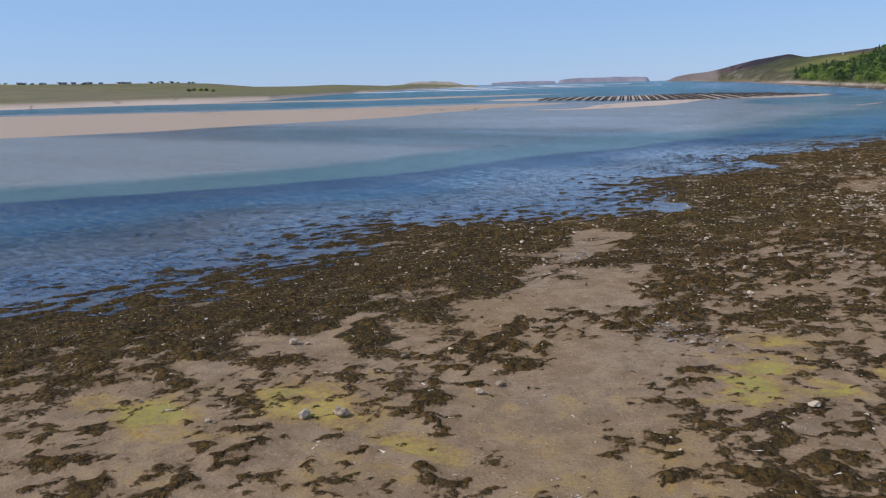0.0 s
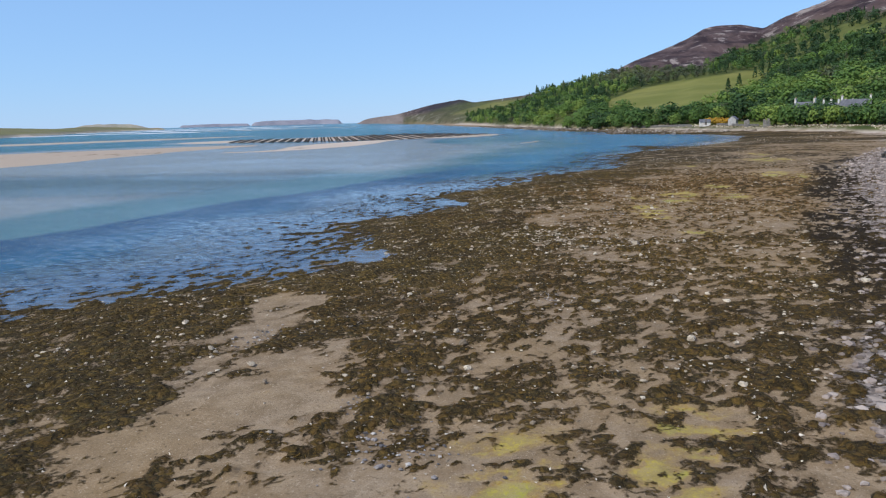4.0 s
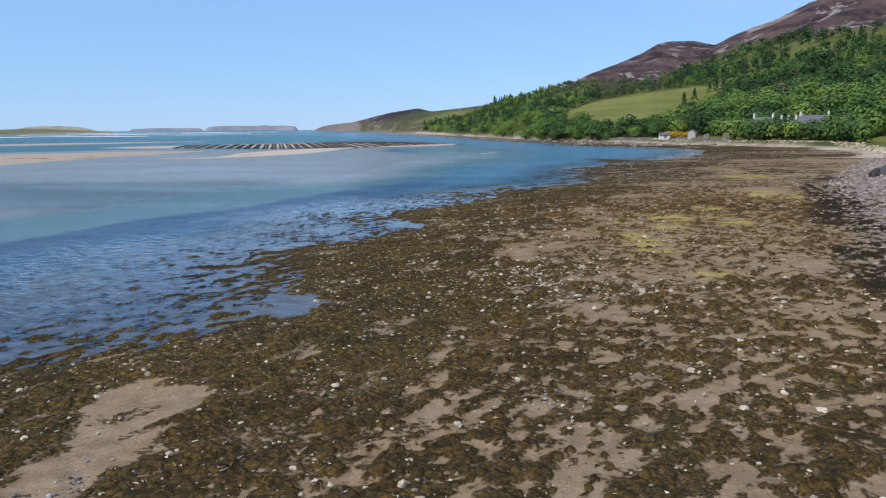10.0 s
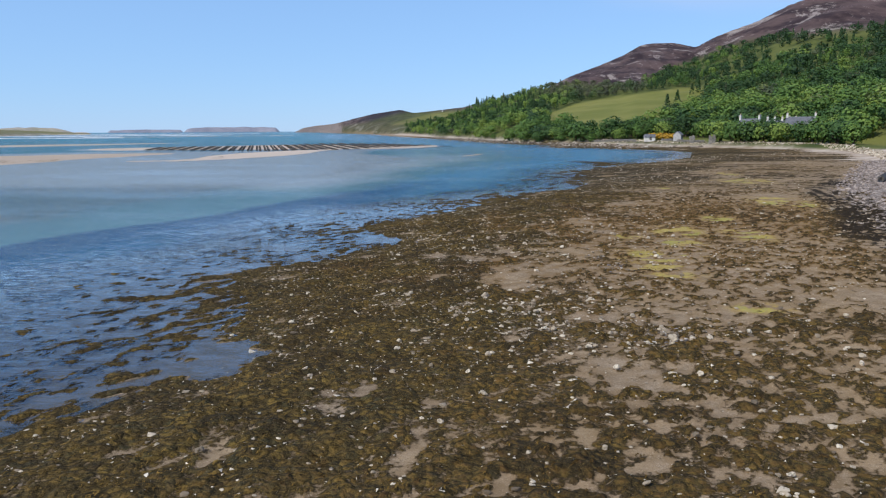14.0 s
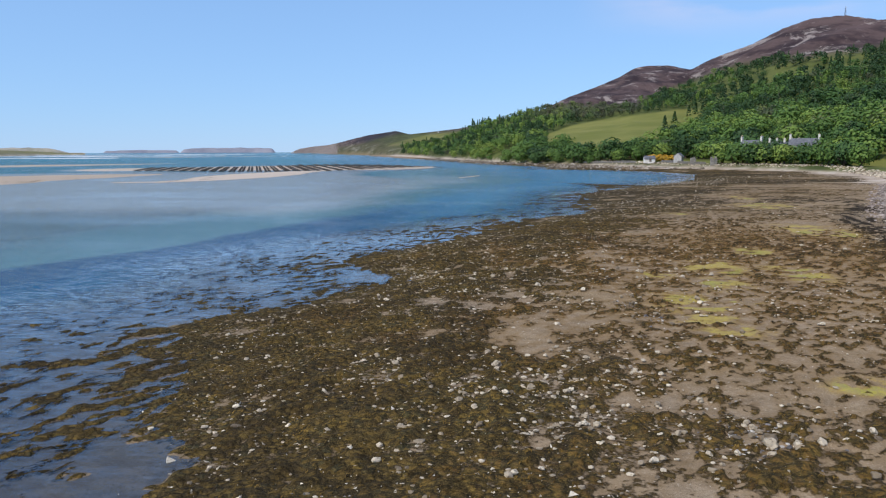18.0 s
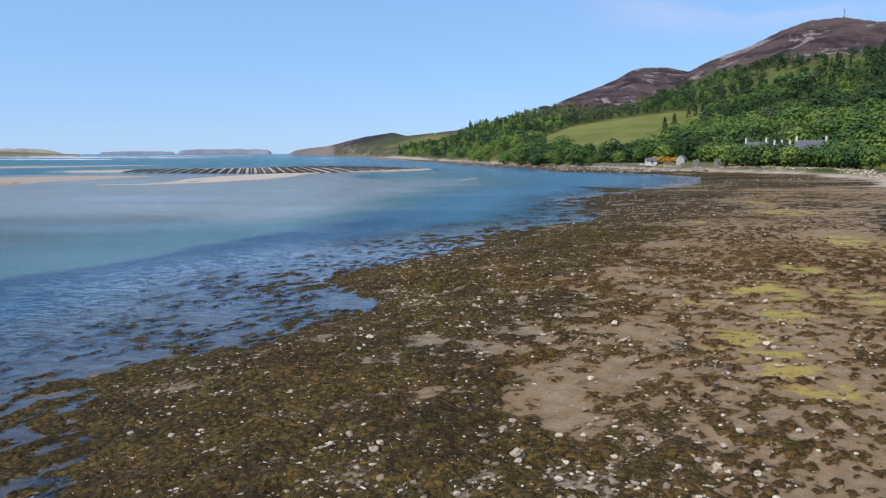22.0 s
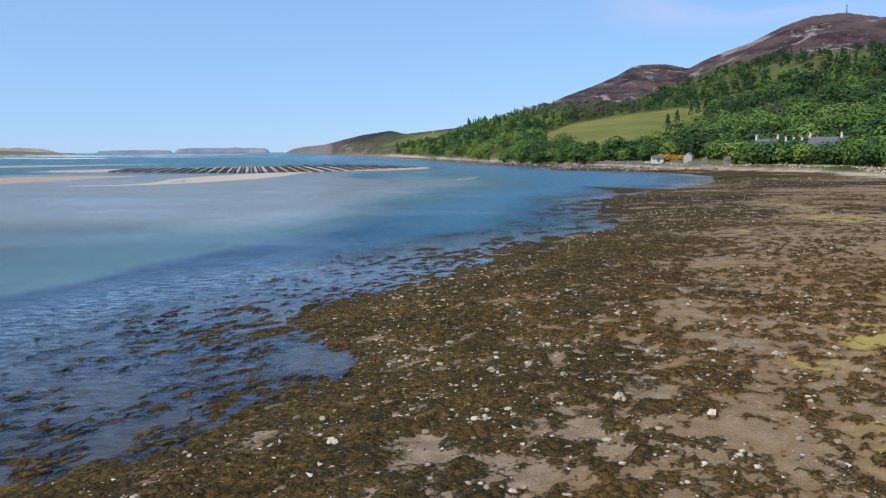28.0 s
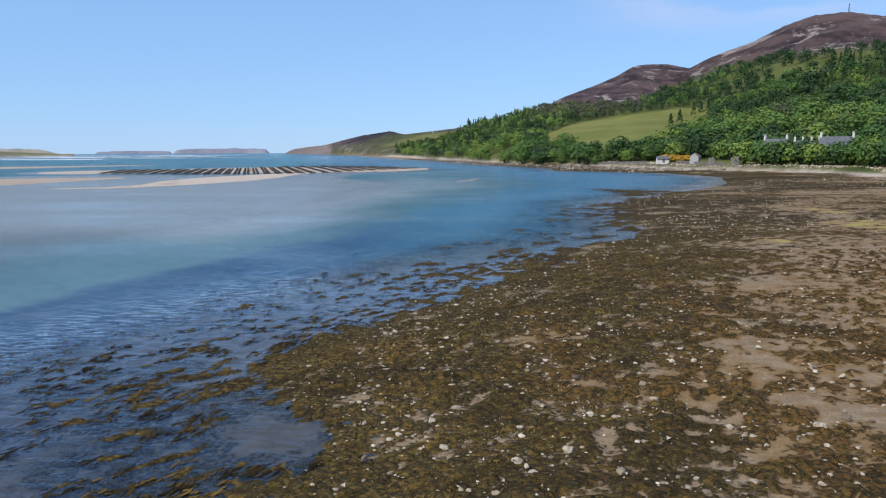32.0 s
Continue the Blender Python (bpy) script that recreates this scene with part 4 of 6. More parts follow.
    nt.links.new(math_(nt, 'MULTIPLY', math_(nt, 'MULTIPLY', fr.outputs[0], math_(nt, 'ADD', math_(nt, 'MULTIPLY', math_(nt, 'MULTIPLY', ramp(nt, attr(nt, "offshore"), 22.0, 6.0), math_(nt, 'SUBTRACT', 1.0, attr(nt, "inner"))), 0.42), 0.78)), math_(nt, 'ADD', math_(nt, 'MULTIPLY', math_(nt, 'SUBTRACT', ramp(nt, tex(nt, 2.4, 5, 0.7, mp.outputs[0], 0.5), 0.42, 0.60), 0.4), math_(nt, 'SUBTRACT', 0.9, math_(nt, 'MULTIPLY', math_(nt, 'MULTIPLY', ramp(nt, attr(nt, "shoal"), 0.66, 0.98), 0.90), math_(nt, 'ADD', math_(nt, 'MULTIPLY', attr(nt, "inner"), 0.75), 0.34)))), math_(nt, 'SUBTRACT', math_(nt, 'SUBTRACT', 1.25, math_(nt, 'MULTIPLY', far_, 0.4)), math_(nt, 'MULTIPLY', math_(nt, 'MULTIPLY', ramp(nt, attr(nt, "offshore"), 6.0, 22.0), 0.5), attr(nt, "inner"))))), top.inputs[0])
    nt.links.new(under.outputs[0], top.inputs[1])
    nt.links.new(gloss.outputs[0], top.inputs[2])
    nt.links.new(top.outputs[0], out.inputs[0])
    return m


def build_water():
    th = np.radians(np.concatenate([np.linspace(-180, -84, 14)[:-1], np.linspace(-84, 48, 420), np.linspace(48, 180, 18)[1:]]))
    r = np.geomspace(3, 4950, 320)
    R, T = np.meshgrid(r, th, indexing="ij")
    x, y = R * np.sin(T), -22 + R * np.cos(T)
    d = WATER - height(x, y, False)
    faces = grid_faces(*x.shape)
    faces = faces[(d.ravel()[faces] > -0.35).any(1)]
    xe, xd = np.interp(y, EDGE_Y, EDGE_X), np.interp(y, DROP_Y, DROP_X)
    lip = y - np.interp(x, [-60, -15, -5, 10, 30], [93, 95, 122, 160, 200])
    pan = np.maximum(smooth(-12, 16, lip), smooth(7, 20, xd - x) * smooth(78, 56, y)) * smooth(-2 - 0.05 * np.maximum(y - 70, 0), 6 + 0.28 * np.maximum(y - 70, 0), xd - x)
    me = mesh_from("water", np.stack([x, y, np.full_like(x, WATER)], -1).reshape(-1, 3), faces, {"depth": np.maximum(d, 0), "offshore": (xe - x) * (1 + 1.2 * smooth(72, 120, y)), "shoal": (xe - x) / np.maximum(xe - xd, 8), "inner": 0.75 * smooth(125, 70, y) + 0.12, "pan": pan, "lip": np.clip(0.5 + (xd - x) / (3.0 + 0.30 * np.maximum(y - 70, 0)), 0, 1)})
    thing("water", me, water_material(), "clear blue tidal water, rippled, thinning over the weed", "water", kind="structure")


build_water()


# ---- plants ----
def basis(n):
    """Two directions square to each of the directions n."""
    a = np.cross(n, np.where(np.abs(n[:, 2:3]) > 0.9, (1.0, 0, 0), (0, 0, 1.0)))
    a /= np.linalg.norm(a, axis=1)[:, None]
    return a, np.cross(n, a)


def leaf_cloud(rng, lobes, leaves, size, spiky=False):
    """Quads that form an uneven crown about 2 wide and 2 high, standing on z = 0."""
    if spiky:
        h = rng.random(leaves) ** 0.8
        ang = rng.random(leaves) * 2 * np.pi
        rad = (1 - h) * 0.62 * (0.55 + 0.45 * np.sin(h * 34) ** 2) * (0.6 + 0.4 * rng.random(leaves)) + 0.02
        c = np.stack([rad * np.cos(ang), rad * np.sin(ang), 0.25 + 2.1 * h], -1)
        n = np.stack([np.cos(ang), np.sin(ang), 0.9 + 0 * ang], -1) + rng.normal(0, 0.35, (leaves, 3))
    else:
        lc = rng.normal(0, 1, (lobes, 3))
        lc /= np.linalg.norm(lc, axis=1)[:, None]
        lc = lc * np.array([0.58, 0.58, 0.50]) * (0.5 + 0.5 * rng.random((lobes, 1))) + (0, 0, 1.12)
        lr = 0.34 + 0.22 * rng.random(lobes)
        k = rng.integers(0, lobes, leaves)
        d = rng.normal(0, 1, (leaves, 3))
        d[:, 2] = np.abs(d[:, 2]) * np.where(rng.random(leaves) < 0.75, 1, -1)
        d /= np.linalg.norm(d, axis=1)[:, None]
        c = lc[k] + d * lr[k, None] * (0.75 + 0.35 * rng.random((leaves, 1))) * (1, 1, 0.85)
        n = d + rng.normal(0, 0.18, (leaves, 3)) + 0.5 * (c - (0, 0, 0.8))
    n /= np.linalg.norm(n, axis=1)[:, None]
    a, b = basis(n)
    s = size * (0.6 + 0.8 * rng.random((leaves, 1)))
    t = rng.random((leaves, 1)) * 2 * np.pi
    u, v = a * np.cos(t) + b * np.sin(t), b * np.cos(t) - a * np.sin(t)
    q = np.stack([c - u * s, c - v * s * 0.8, c + u * s, c + v * s * 0.8], 1)
    return q.reshape(-1, 3)


def quads(n):
    return np.arange(n * 4).reshape(-1, 4)


def leaf_material(name, tones, by_tree):
    m, nt, b = mat(name)
    g = nt.nodes.new("ShaderNodeNewGeometry")
    o = nt.nodes.new("ShaderNodeObjectInfo")
    r = nt.nodes.new("ShaderNodeValToRGB")
    r.color_ramp.elements[0].color = (*tones[0], 1)
    r.color_ramp.elements[1].color = (*tones[-1], 1)
    for k, t in enumerate(tones[1:-1]):
        r.color_ramp.elements.new((k + 1) / (len(tones) - 1)).color = (*t, 1)
    tree = o.outputs["Random"] if by_tree else attr(nt, "tone")
    v = math_(nt, 'ADD', math_(nt, 'MULTIPLY', g.outputs["Random Per Island"], 0.16), math_(nt, 'MULTIPLY', tree, 0.84))
    nt.links.new(v, r.inputs[0])
    col = mix(nt, attr(nt, "grey"), r.outputs[0], (0.135, 0.125, 0.085))
    nt.links.new(col, b.inputs["Base Color"])
    b.inputs["Roughness"].default_value = 0.6
    b.inputs["Specular IOR Level"].default_value = 0.2
    tr = nt.nodes.new("ShaderNodeBsdfTranslucent")
    nt.links.new(col, tr.inputs[0])
    mx = nt.nodes.new("ShaderNodeMixShader")
    mx.inputs[0].default_value = 0.22
    nt.links.new(b.outputs[0], mx.inputs[1])
    nt.links.new(tr.outputs[0], mx.inputs[2])
    nt.links.new(mx.outputs[0], nt.nodes["Material Output"].inputs[0])
    return m


BROAD = [(0.030, 0.062, 0.026), (0.064, 0.128, 0.036), (0.126, 0.215, 0.046), (0.245, 0.325, 0.068)]
LEAF_WOOD = leaf_material("woodland_leaves", BROAD, False)
LEAF_TREE = leaf_material("tree_leaves", BROAD, True)
NEEDLE = leaf_material("conifer_needles", [(0.010, 0.026, 0.010), (0.018, 0.042, 0.015), (0.030, 0.060, 0.020)], True)
BARK = plain("bark", (0.12, 0.09, 0.065), (0.05, 0.04, 0.03), 0.9, 3.0, 0.6, 0.03)


def part(name, me, material, parent, label="", at=None):
    ob = new(name, me)
    if material and not me.materials:
        me.materials.append(material)
    ob.parent = parent
    if at is not None:
        ob.matrix_basis = at
    return tagged(ob, label) if label else ob


def tube(bm, p, q, r0, r1, sides=7):
    """A tapered limb from p to q."""
    p, q = Vector(p), Vector(q)
    d = (q - p).normalized()
    a = d.orthogonal().normalized()
    b = d.cross(a)
    rings = [[bm.verts.new(c + r * (math.cos(t) * a + math.sin(t) * b)) for t in (2 * math.pi * k / sides for k in range(sides))] for c, r in ((p, r0), (q, r1))]
    for k in range(sides):
        bm.faces.new((rings[0][k], rings[0][(k + 1) % sides], rings[1][(k + 1) % sides], rings[1][k]))
    bm.faces.new(rings[1])
    bm.faces.new(rings[0][::-1])


def bm_mesh(name, bm, smooth_shade=False):
    bm.normal_update()
    me = bpy.data.meshes.new(name)
    bm.to_mesh(me)
    bm.free()
    if smooth_shade:
        me.polygons.foreach_set("use_smooth", np.full(len(me.polygons), True))
    return me


def trunk_mesh(rng, limbs=5):
    bm = bmesh.new()
    tube(bm, (0, 0, -0.1), (0.02, 0.01, 0.5), 0.085, 0.06)
    tube(bm, (0.02, 0.01, 0.48), (0.0, 0.04, 1.2), 0.06, 0.03)
    for k in range(limbs):
        a = 2 * math.pi * (k + rng.random() * 0.6) / limbs
        z = 0.45 + 0.4 * rng.random()
        tube(bm, (0.01, 0.02, z), (0.5 * math.cos(a), 0.5 * math.sin(a), z + 0.45 + 0.3 * rng.random()), 0.032, 0.012, 5)
    return bm_mesh("trunk", bm, True)


def tree_proto(rng, conifer=False):
    root = new("conifer" if conifer else "tree")
    part("trunk", trunk_mesh(rng, 3 if conifer else 6), BARK, root)
    q = leaf_cloud(rng, 14, 520 if conifer else 600, 0.083 if not conifer else 0.12, conifer)
    part("crown", mesh_from("crown", q, quads(len(q) // 4), smooth_shade=False), NEEDLE if conifer else LEAF_TREE, root)
    return tagged(root, "dark conical conifer standing in the shore woodland" if conifer else "leafy green broadleaf tree in full summer leaf", "tree", "trees of the hillside wood")


HOUSES = [(115.6, 261.5, 5.0), (105, 280.5, 4.4), (117.6, 284, 5.0), (73, 301, 9), (82, 291, 6), (85, 282.5, 2.6), (90.2, 275.3, 2.8), (84, 323, 8), (77, 315, 7)]      # kept clear: x, y, radius


def build_woods():
    rng = np.random.default_rng(5)
    pts = []
    r = 175.0
    while r < 1150:
        k = np.interp(r, [250, 450, 900], [50, 58, 74])
        step = np.degrees(1 / k)
        b = np.arange(-5.0, 37.0, step) + rng.uniform(-0.45, 0.45, len(np.arange(-5.0, 37.0, step))) * step
        rr = r * (1 + rng.uniform(-0.5, 0.5, len(b)) / k)
        pts.append(np.stack([b, rr], -1))
        r *= 1 + 1 / k
    b, r = np.concatenate(pts).T
    hx, hy = np.linspace(97, 124, 26) + rng.normal(0, 0.8, 26), np.linspace(274, 238, 26) + rng.normal(0, 0.8, 26)
    hb, hr_ = polar(hx, hy)
    b, r = np.concatenate([b, hb]), np.concatenate([r, hr_])
    lone = [(17.3, 45), (17.8, 47), (18.3, 48), (16.3, 36), (15.6, 29), (18.7, 53)]
    rr = np.arange(330.0, 1000, 4)
    for bb, ee in lone:                # firs along the edge of the pasture
        up = (height(ROUND[0] + rr * math.sin(radians(bb)), ROUND[1] + rr * math.cos(radians(bb))) - 7) / rr * 1000
        b, r = np.append(b, bb), np.append(r, rr[np.argmax(up > ee)])
    x, y = ROUND[0] + r * np.sin(np.radians(b)), ROUND[1] + r * np.cos(np.radians(b))
    z = height(x, y)
    heath, pasture = cover(x, y, z)[4:6]
    r0 = np.interp(b, LB, LS)
    e = (z - 7) / r * 1000
    back = np.interp(b, [-5, 3, 6, 9, 14, 18, 20, 25, 30, 36], [-5, -5, -4, -1, 12, 16, 8, 8, 18, 22])
    ok = (r > r0 + back) & (heath < 0.35) & (pasture < 0.12) & (x - np.interp(y, BANK_Y, BANK_X) > np.where(y > 330, -8, np.where(y > 185, 4, 16)))
    gap = (b > 22.5) & (b < 28.5) & (np.abs(e - (91 + 2.4 * (b - 23.5))) < 7) & (fbm(x / 22, y / 22, 2, 7) > 0.38)
    ok &= ~gap & (fbm(x / 35, y / 35, 3, 9) > 0.29)
    ok[-26 - len(lone):] = True
    for hx, hy, hr in HOUSES:
        ok &= np.hypot(x - hx, y - hy) > hr
    b, r, x, y, z, e, r0 = (v[ok] for v in (b, r, x, y, z, e, r0))
    clear = e + 9000 / r < np.interp(b, FIELD_B, FIELD_LO) + 2      # nothing tall before the hill pasture
    ok = clear | (b < 6.2) | (b > 18.6) | (e > np.interp(b, FIELD_B, FIELD_HI) - 4) | (rng.random(len(b)) < 0.04)
    ok[-len(lone):] = True
    b, r, x, y, z, e, r0 = (v[ok] for v in (b, r, x, y, z, e, r0))
    near = (r - r0 < 62) & (b > 3) & (b < 31.5)
    order = np.argsort(r - r0)
    front = np.zeros(len(r), bool)
    front[[i for i in order if near[i]][:230]] = True
    fir = ((fbm(x / 60, y / 60, 2, 13) > 0.66) & (rng.random(len(b)) < 0.5)) | ((b < 9) & (e > 26) & (rng.random(len(b)) < 0.10))
    tall = np.where(fir, rng.uniform(3.6, 5.2, len(b)), rng.triangular(2.1, 3.4, 6.8, len(b))) * np.interp(r, [220, 500, 1100], [1.12, 1.05, 1.0])
    screen = (b > 18.5) & (r - r0 < 44)
    fir &= ~screen
    fir[-len(lone):] = True
    tall[-len(lone):] = 4.0
    fir[:-len(lone)] &= ~((b > 17) & (r < 420))[:-len(lone)]
    tall = np.where(screen, np.clip(tall, 3.5, rng.uniform(4.1, 5.2, len(b))), tall)
    wide = tall * np.where(fir, 0.85, rng.uniform(0.95, 1.35, len(b)))
    wide[-len(lone):] *= 1.7
    # single trees along the shore
    protos = [tree_proto(rng) for _ in range(5)] + [tree_proto(rng, True) for _ in range(2)]
    used = set()
    for i in np.flatnonzero(front):
        p = protos[5 + i % 2] if fir[i] else protos[i % 5]
        m = Matrix.LocRotScale((x[i], y[i], z[i] - 0.40 * tall[i]), Euler((0, 0, rng.random() * 6.28)), (wide[i], wide[i], 1.09 * tall[i]))
        if p.name in used:
            c = copy_thing(p, Matrix.Identity(4))
            c.matrix_basis = m
        else:
            p.matrix_basis = m
            used.add(p.name)
    for p in protos:
        if p.name not in used:
            for o in list(p.children) + [p]:
                bpy.data.objects.remove(o)
    # the wood behind them
    back = np.flatnonzero(~front)
    kinds = [leaf_cloud(rng, 11, 290, 0.086) for _ in range(6)] + [leaf_cloud(rng, 1, 190, 0.115, True) for _ in range(3)]
    far_kinds = [leaf_cloud(rng, 9, 130, 0.122) for _ in range(5)] + [leaf_cloud(rng, 1, 110, 0.145, True) for _ in range(3)]
    verts, tones, greys = [], [], []
    slope = np.interp(b, [4, 6, 9, 13, 14.5], [0, 0.6, 0.8, 0.55, 0]) * smooth(36, 50, e + 18 * (fbm(x / 40, y / 40, 2, 19) - 0.5))
    # upper wood darker; low bearings toned lighter, distance haze put into the leaf colour
    deep = 0.34 * smooth(30, 85, e) * smooth(8, 14, b) + 0.05 * smooth(13, 17, b) - 0.08 * smooth(12, 6, b)
    fir |= (b > -1) & (b < 3.4) & (e > np.interp(b, [-1, 3.4], [20, 37])) & (rng.random(len(b)) < 0.35)
    slow = fbm(x / 45, y / 45, 3, 17)
    for i in back:
        ks, nb, nc = (kinds, 6, 3) if r[i] < 560 else (far_kinds, 5, 3)
        q = ks[nb + i % nc] if fir[i] else ks[i % nb]
        a = rng.random() * 6.28
        c, s = math.cos(a) * wide[i], math.sin(a) * wide[i]
        v = np.empty_like(q)
        v[:, 0], v[:, 1], v[:, 2] = x[i] + c * q[:, 0] - s * q[:, 1], y[i] + s * q[:, 0] + c * q[:, 1], z[i] - 0.2 * tall[i] + tall[i] * q[:, 2]
        verts.append(v)
        tones.append(np.full(len(q), (0.02 + 0.12 * rng.random()) if fir[i] else np.clip(1.8 * (slow[i] - 0.5) + 0.45 - deep[i] + rng.normal(0, 0.30), 0, 1)))
        greys.append(np.full(len(q), np.clip(slope[i] * rng.uniform(0.5, 1.2) + (0.5 if rng.random() < 0.05 else 0), 0, 0.9)))
    v = np.concatenate(verts)
    me = mesh_from("woodland", v, quads(len(v) // 4), {"tone": np.concatenate(tones), "grey": np.concatenate(greys)}, False)
    thing("woodland", me, LEAF_WOOD, "dense mixed green woodland climbing the hillside", "woodland", kind="stuff")


build_woods()


# ---- seaweed ----
def fronds(rng, x, y, z, size, tall, ribbons, stretch=None, droop=0.35, spread=0.28):
    """Tufts of drooping ribbons at the places given, as quads; tufts lie out along `stretch` where given."""
    n = len(x)
    k = ribbons
    ang = rng.random((n, k)) * 2 * np.pi
    if stretch is not None:
        ang = stretch + rng.normal(0, spread, (n, k)) + np.pi * (rng.random((n, k)) < 0.5)
    length = size[:, None] * (0.55 + 0.8 * rng.random((n, k)))
    wid = length * (0.09 + 0.10 * rng.random((n, k)))
    d = np.stack([np.cos(ang), np.sin(ang)], -1)
    s = np.stack([-d[..., 1], d[..., 0]], -1)
    off = rng.normal(0, 0.25, (n, k, 2)) * size[:, None, None]
    curl = rng.normal(0, 0.25, (n, k))
    out = np.empty((n, k, 6, 3))
    for j, (f, h, w) in enumerate(((0.0, 0.75, 0.7), (0.5, 1.0, 1.0), (1.0, droop * 0.2, 0.35))):
        c = np.stack([x, y], -1)[:, None] + off + d * (length * f)[..., None] + s * (curl * length * f * f)[..., None]
        hh = z[:, None] + tall[:, None] * h * (0.5 + 0.7 * rng.random((n, k)))
        for side, sg in ((0, -1), (1, 1)):
            out[:, :, 2 * j + side, :2] = c + s * (sg * wid * w)[..., None]
            out[:, :, 2 * j + side, 2] = hh + sg * 0.15 * wid * rng.normal(0, 1, (n, k))
    base = np.arange(n * k)[:, None] * 6
    f = np.concatenate([base + np.array([[0, 1, 3, 2]]), base + np.array([[2, 3, 5, 4]])], 1).reshape(-1, 4)
    return out.reshape(-1, 3), f, 6 * k


def weed_material(name, tones, rough):
    m, nt, b = mat(name)
    g = nt.nodes.new("ShaderNodeNewGeometry")
    r = nt.nodes.new("ShaderNodeValToRGB")
    r.color_ramp.elements[0].color = (*tones[0], 1)
    r.color_ramp.elements[1].color = (*tones[-1], 1)
    for k, t in enumerate(tones[1:-1]):
        r.color_ramp.elements.new((k + 1) / (len(tones) - 1)).color = (*t, 1)
    v = math_(nt, 'ADD', math_(nt, 'MULTIPLY', g.outputs["Random Per Island"], 0.25), math_(nt, 'MULTIPLY', attr(nt, "tone"), 0.75))
    nt.links.new(v, r.inputs[0])
    nt.links.new(mix(nt, math_(nt, 'MULTIPLY', attr(nt, "rust"), math_(nt, 'ADD', math_(nt, 'MULTIPLY', g.outputs["Random Per Island"], 0.5), 0.3)), mix(nt, math_(nt, 'MULTIPLY', attr(nt, "dark"), 0.8), r.outputs[0], (0.022, 0.016, 0.010)), (0.220, 0.118, 0.026)), b.inputs["Base Color"])
    b.inputs["Roughness"].default_value = rough
    b.inputs["Specular IOR Level"].default_value = 0.04
    return m


WEED = weed_material("bladder_wrack", [(0.013, 0.010, 0.006), (0.030, 0.022, 0.010), (0.104, 0.068, 0.020), (0.198, 0.126, 0.034), (0.310, 0.200, 0.054)], 0.85)


def build_weed():
    rng = np.random.default_rng(12)
    sets = []
    for (x0, x1, y0, y1), per in (((-24, 15, -9, 26), 27), ((-16, 19, 26, 64), 27), ((-10, 30, 64, 100), 5), ((15, 34, 10, 64), 4)):
        n = int((x1 - x0) * (y1 - y0) * per)
        sets.append(np.stack([rng.uniform(x0, x1, n), rng.uniform(y0, y1, n)], -1))
    x, y = np.concatenate(sets).T
    z = height(x, y)
    cov = cover(x, y, z)
    w, rust, dark = cov[0], cov[7], cov[8]
    keep = w + rng.normal(0, 0.05, len(x)) > np.where(z < WATER, 0.3, 0.52)
    x, y, z, w, rust, dark = x[keep], y[keep], z[keep], w[keep], rust[keep], dark[keep]
    z = z + hummock(x, y, z, w)
    wet = z < WATER + 0.02
    tone = np.clip(1.1 * (fbm(x / 3.5, y / 3.5, 3, 111) - 0.5) + 0.42 + 0.08 * smooth(32, 50, y) + 1.9 * (fbm(x / 0.75, y / 0.55, 2, 112) - 0.5) + rng.normal(0, 0.13, len(x)), 0, 1)
    # growth on the drained ground
    d = ~wet
    size = rng.uniform(0.026, 0.064, d.sum()) * np.interp(y[d], [50, 90], [1, 1.7]) * (0.8 + 0.9 * np.clip(w[d] - 0.5, 0, 0.5))
    v, f, per = fronds(rng, x[d], y[d], z[d] - 0.005, size, size * rng.uniform(0.2, 0.8, d.sum()), 5, COMB, spread=0.6)
    me = mesh_from("seaweed", v, f, {"tone": np.repeat(tone[d], per), "rust": np.repeat(rust[d], per), "dark": np.repeat(dark[d], per)})
    thing("seaweed", me, WEED, "matted olive-brown bladder wrack draped over the drained foreshore", "seaweed", kind="stuff")
    # more of it afloat where the shore shelves gently
    n = 20000
    yf = rng.uniform(-6, 100, n)
    xf = np.interp(yf, EDGE_Y, EDGE_X) - np.abs(rng.normal(0, 4.5, n))
    x, y, z, w = np.concatenate([x, xf]), np.concatenate([y, yf]), np.concatenate([z, height(xf, yf)]), np.concatenate([w, np.ones(n)])
    tone, wet = np.concatenate([tone, rng.uniform(0, 0.55, n)]), np.concatenate([wet, height(xf, yf) < WATER - 0.01])
    # mats that float in the shallows, lying along the shore
    u = np.interp(y, EDGE_Y, EDGE_X) - x
    fl = wet & (clumps(x, y, u) > 0.35) & (u < 16) & (z > WATER - 0.6)
    n = fl.sum()
    size = rng.uniform(0.08, 0.22, n) * np.interp(y[fl], [20, 80], [1, 1.5])
    v, f, per = fronds(rng, x[fl], y[fl], WATER - 0.035 + 0.05 * rng.random(n), size, np.full(n, 0.012), 3, COMB)
    me = mesh_from("floating_seaweed", v, f, {"tone": np.clip(0.75 * np.repeat(tone[fl], per), 0, 1)})
    thing("floating_seaweed", me, WEED, "strands of brown seaweed floating on the shallow water", "seaweed", kind="stuff")


build_weed()


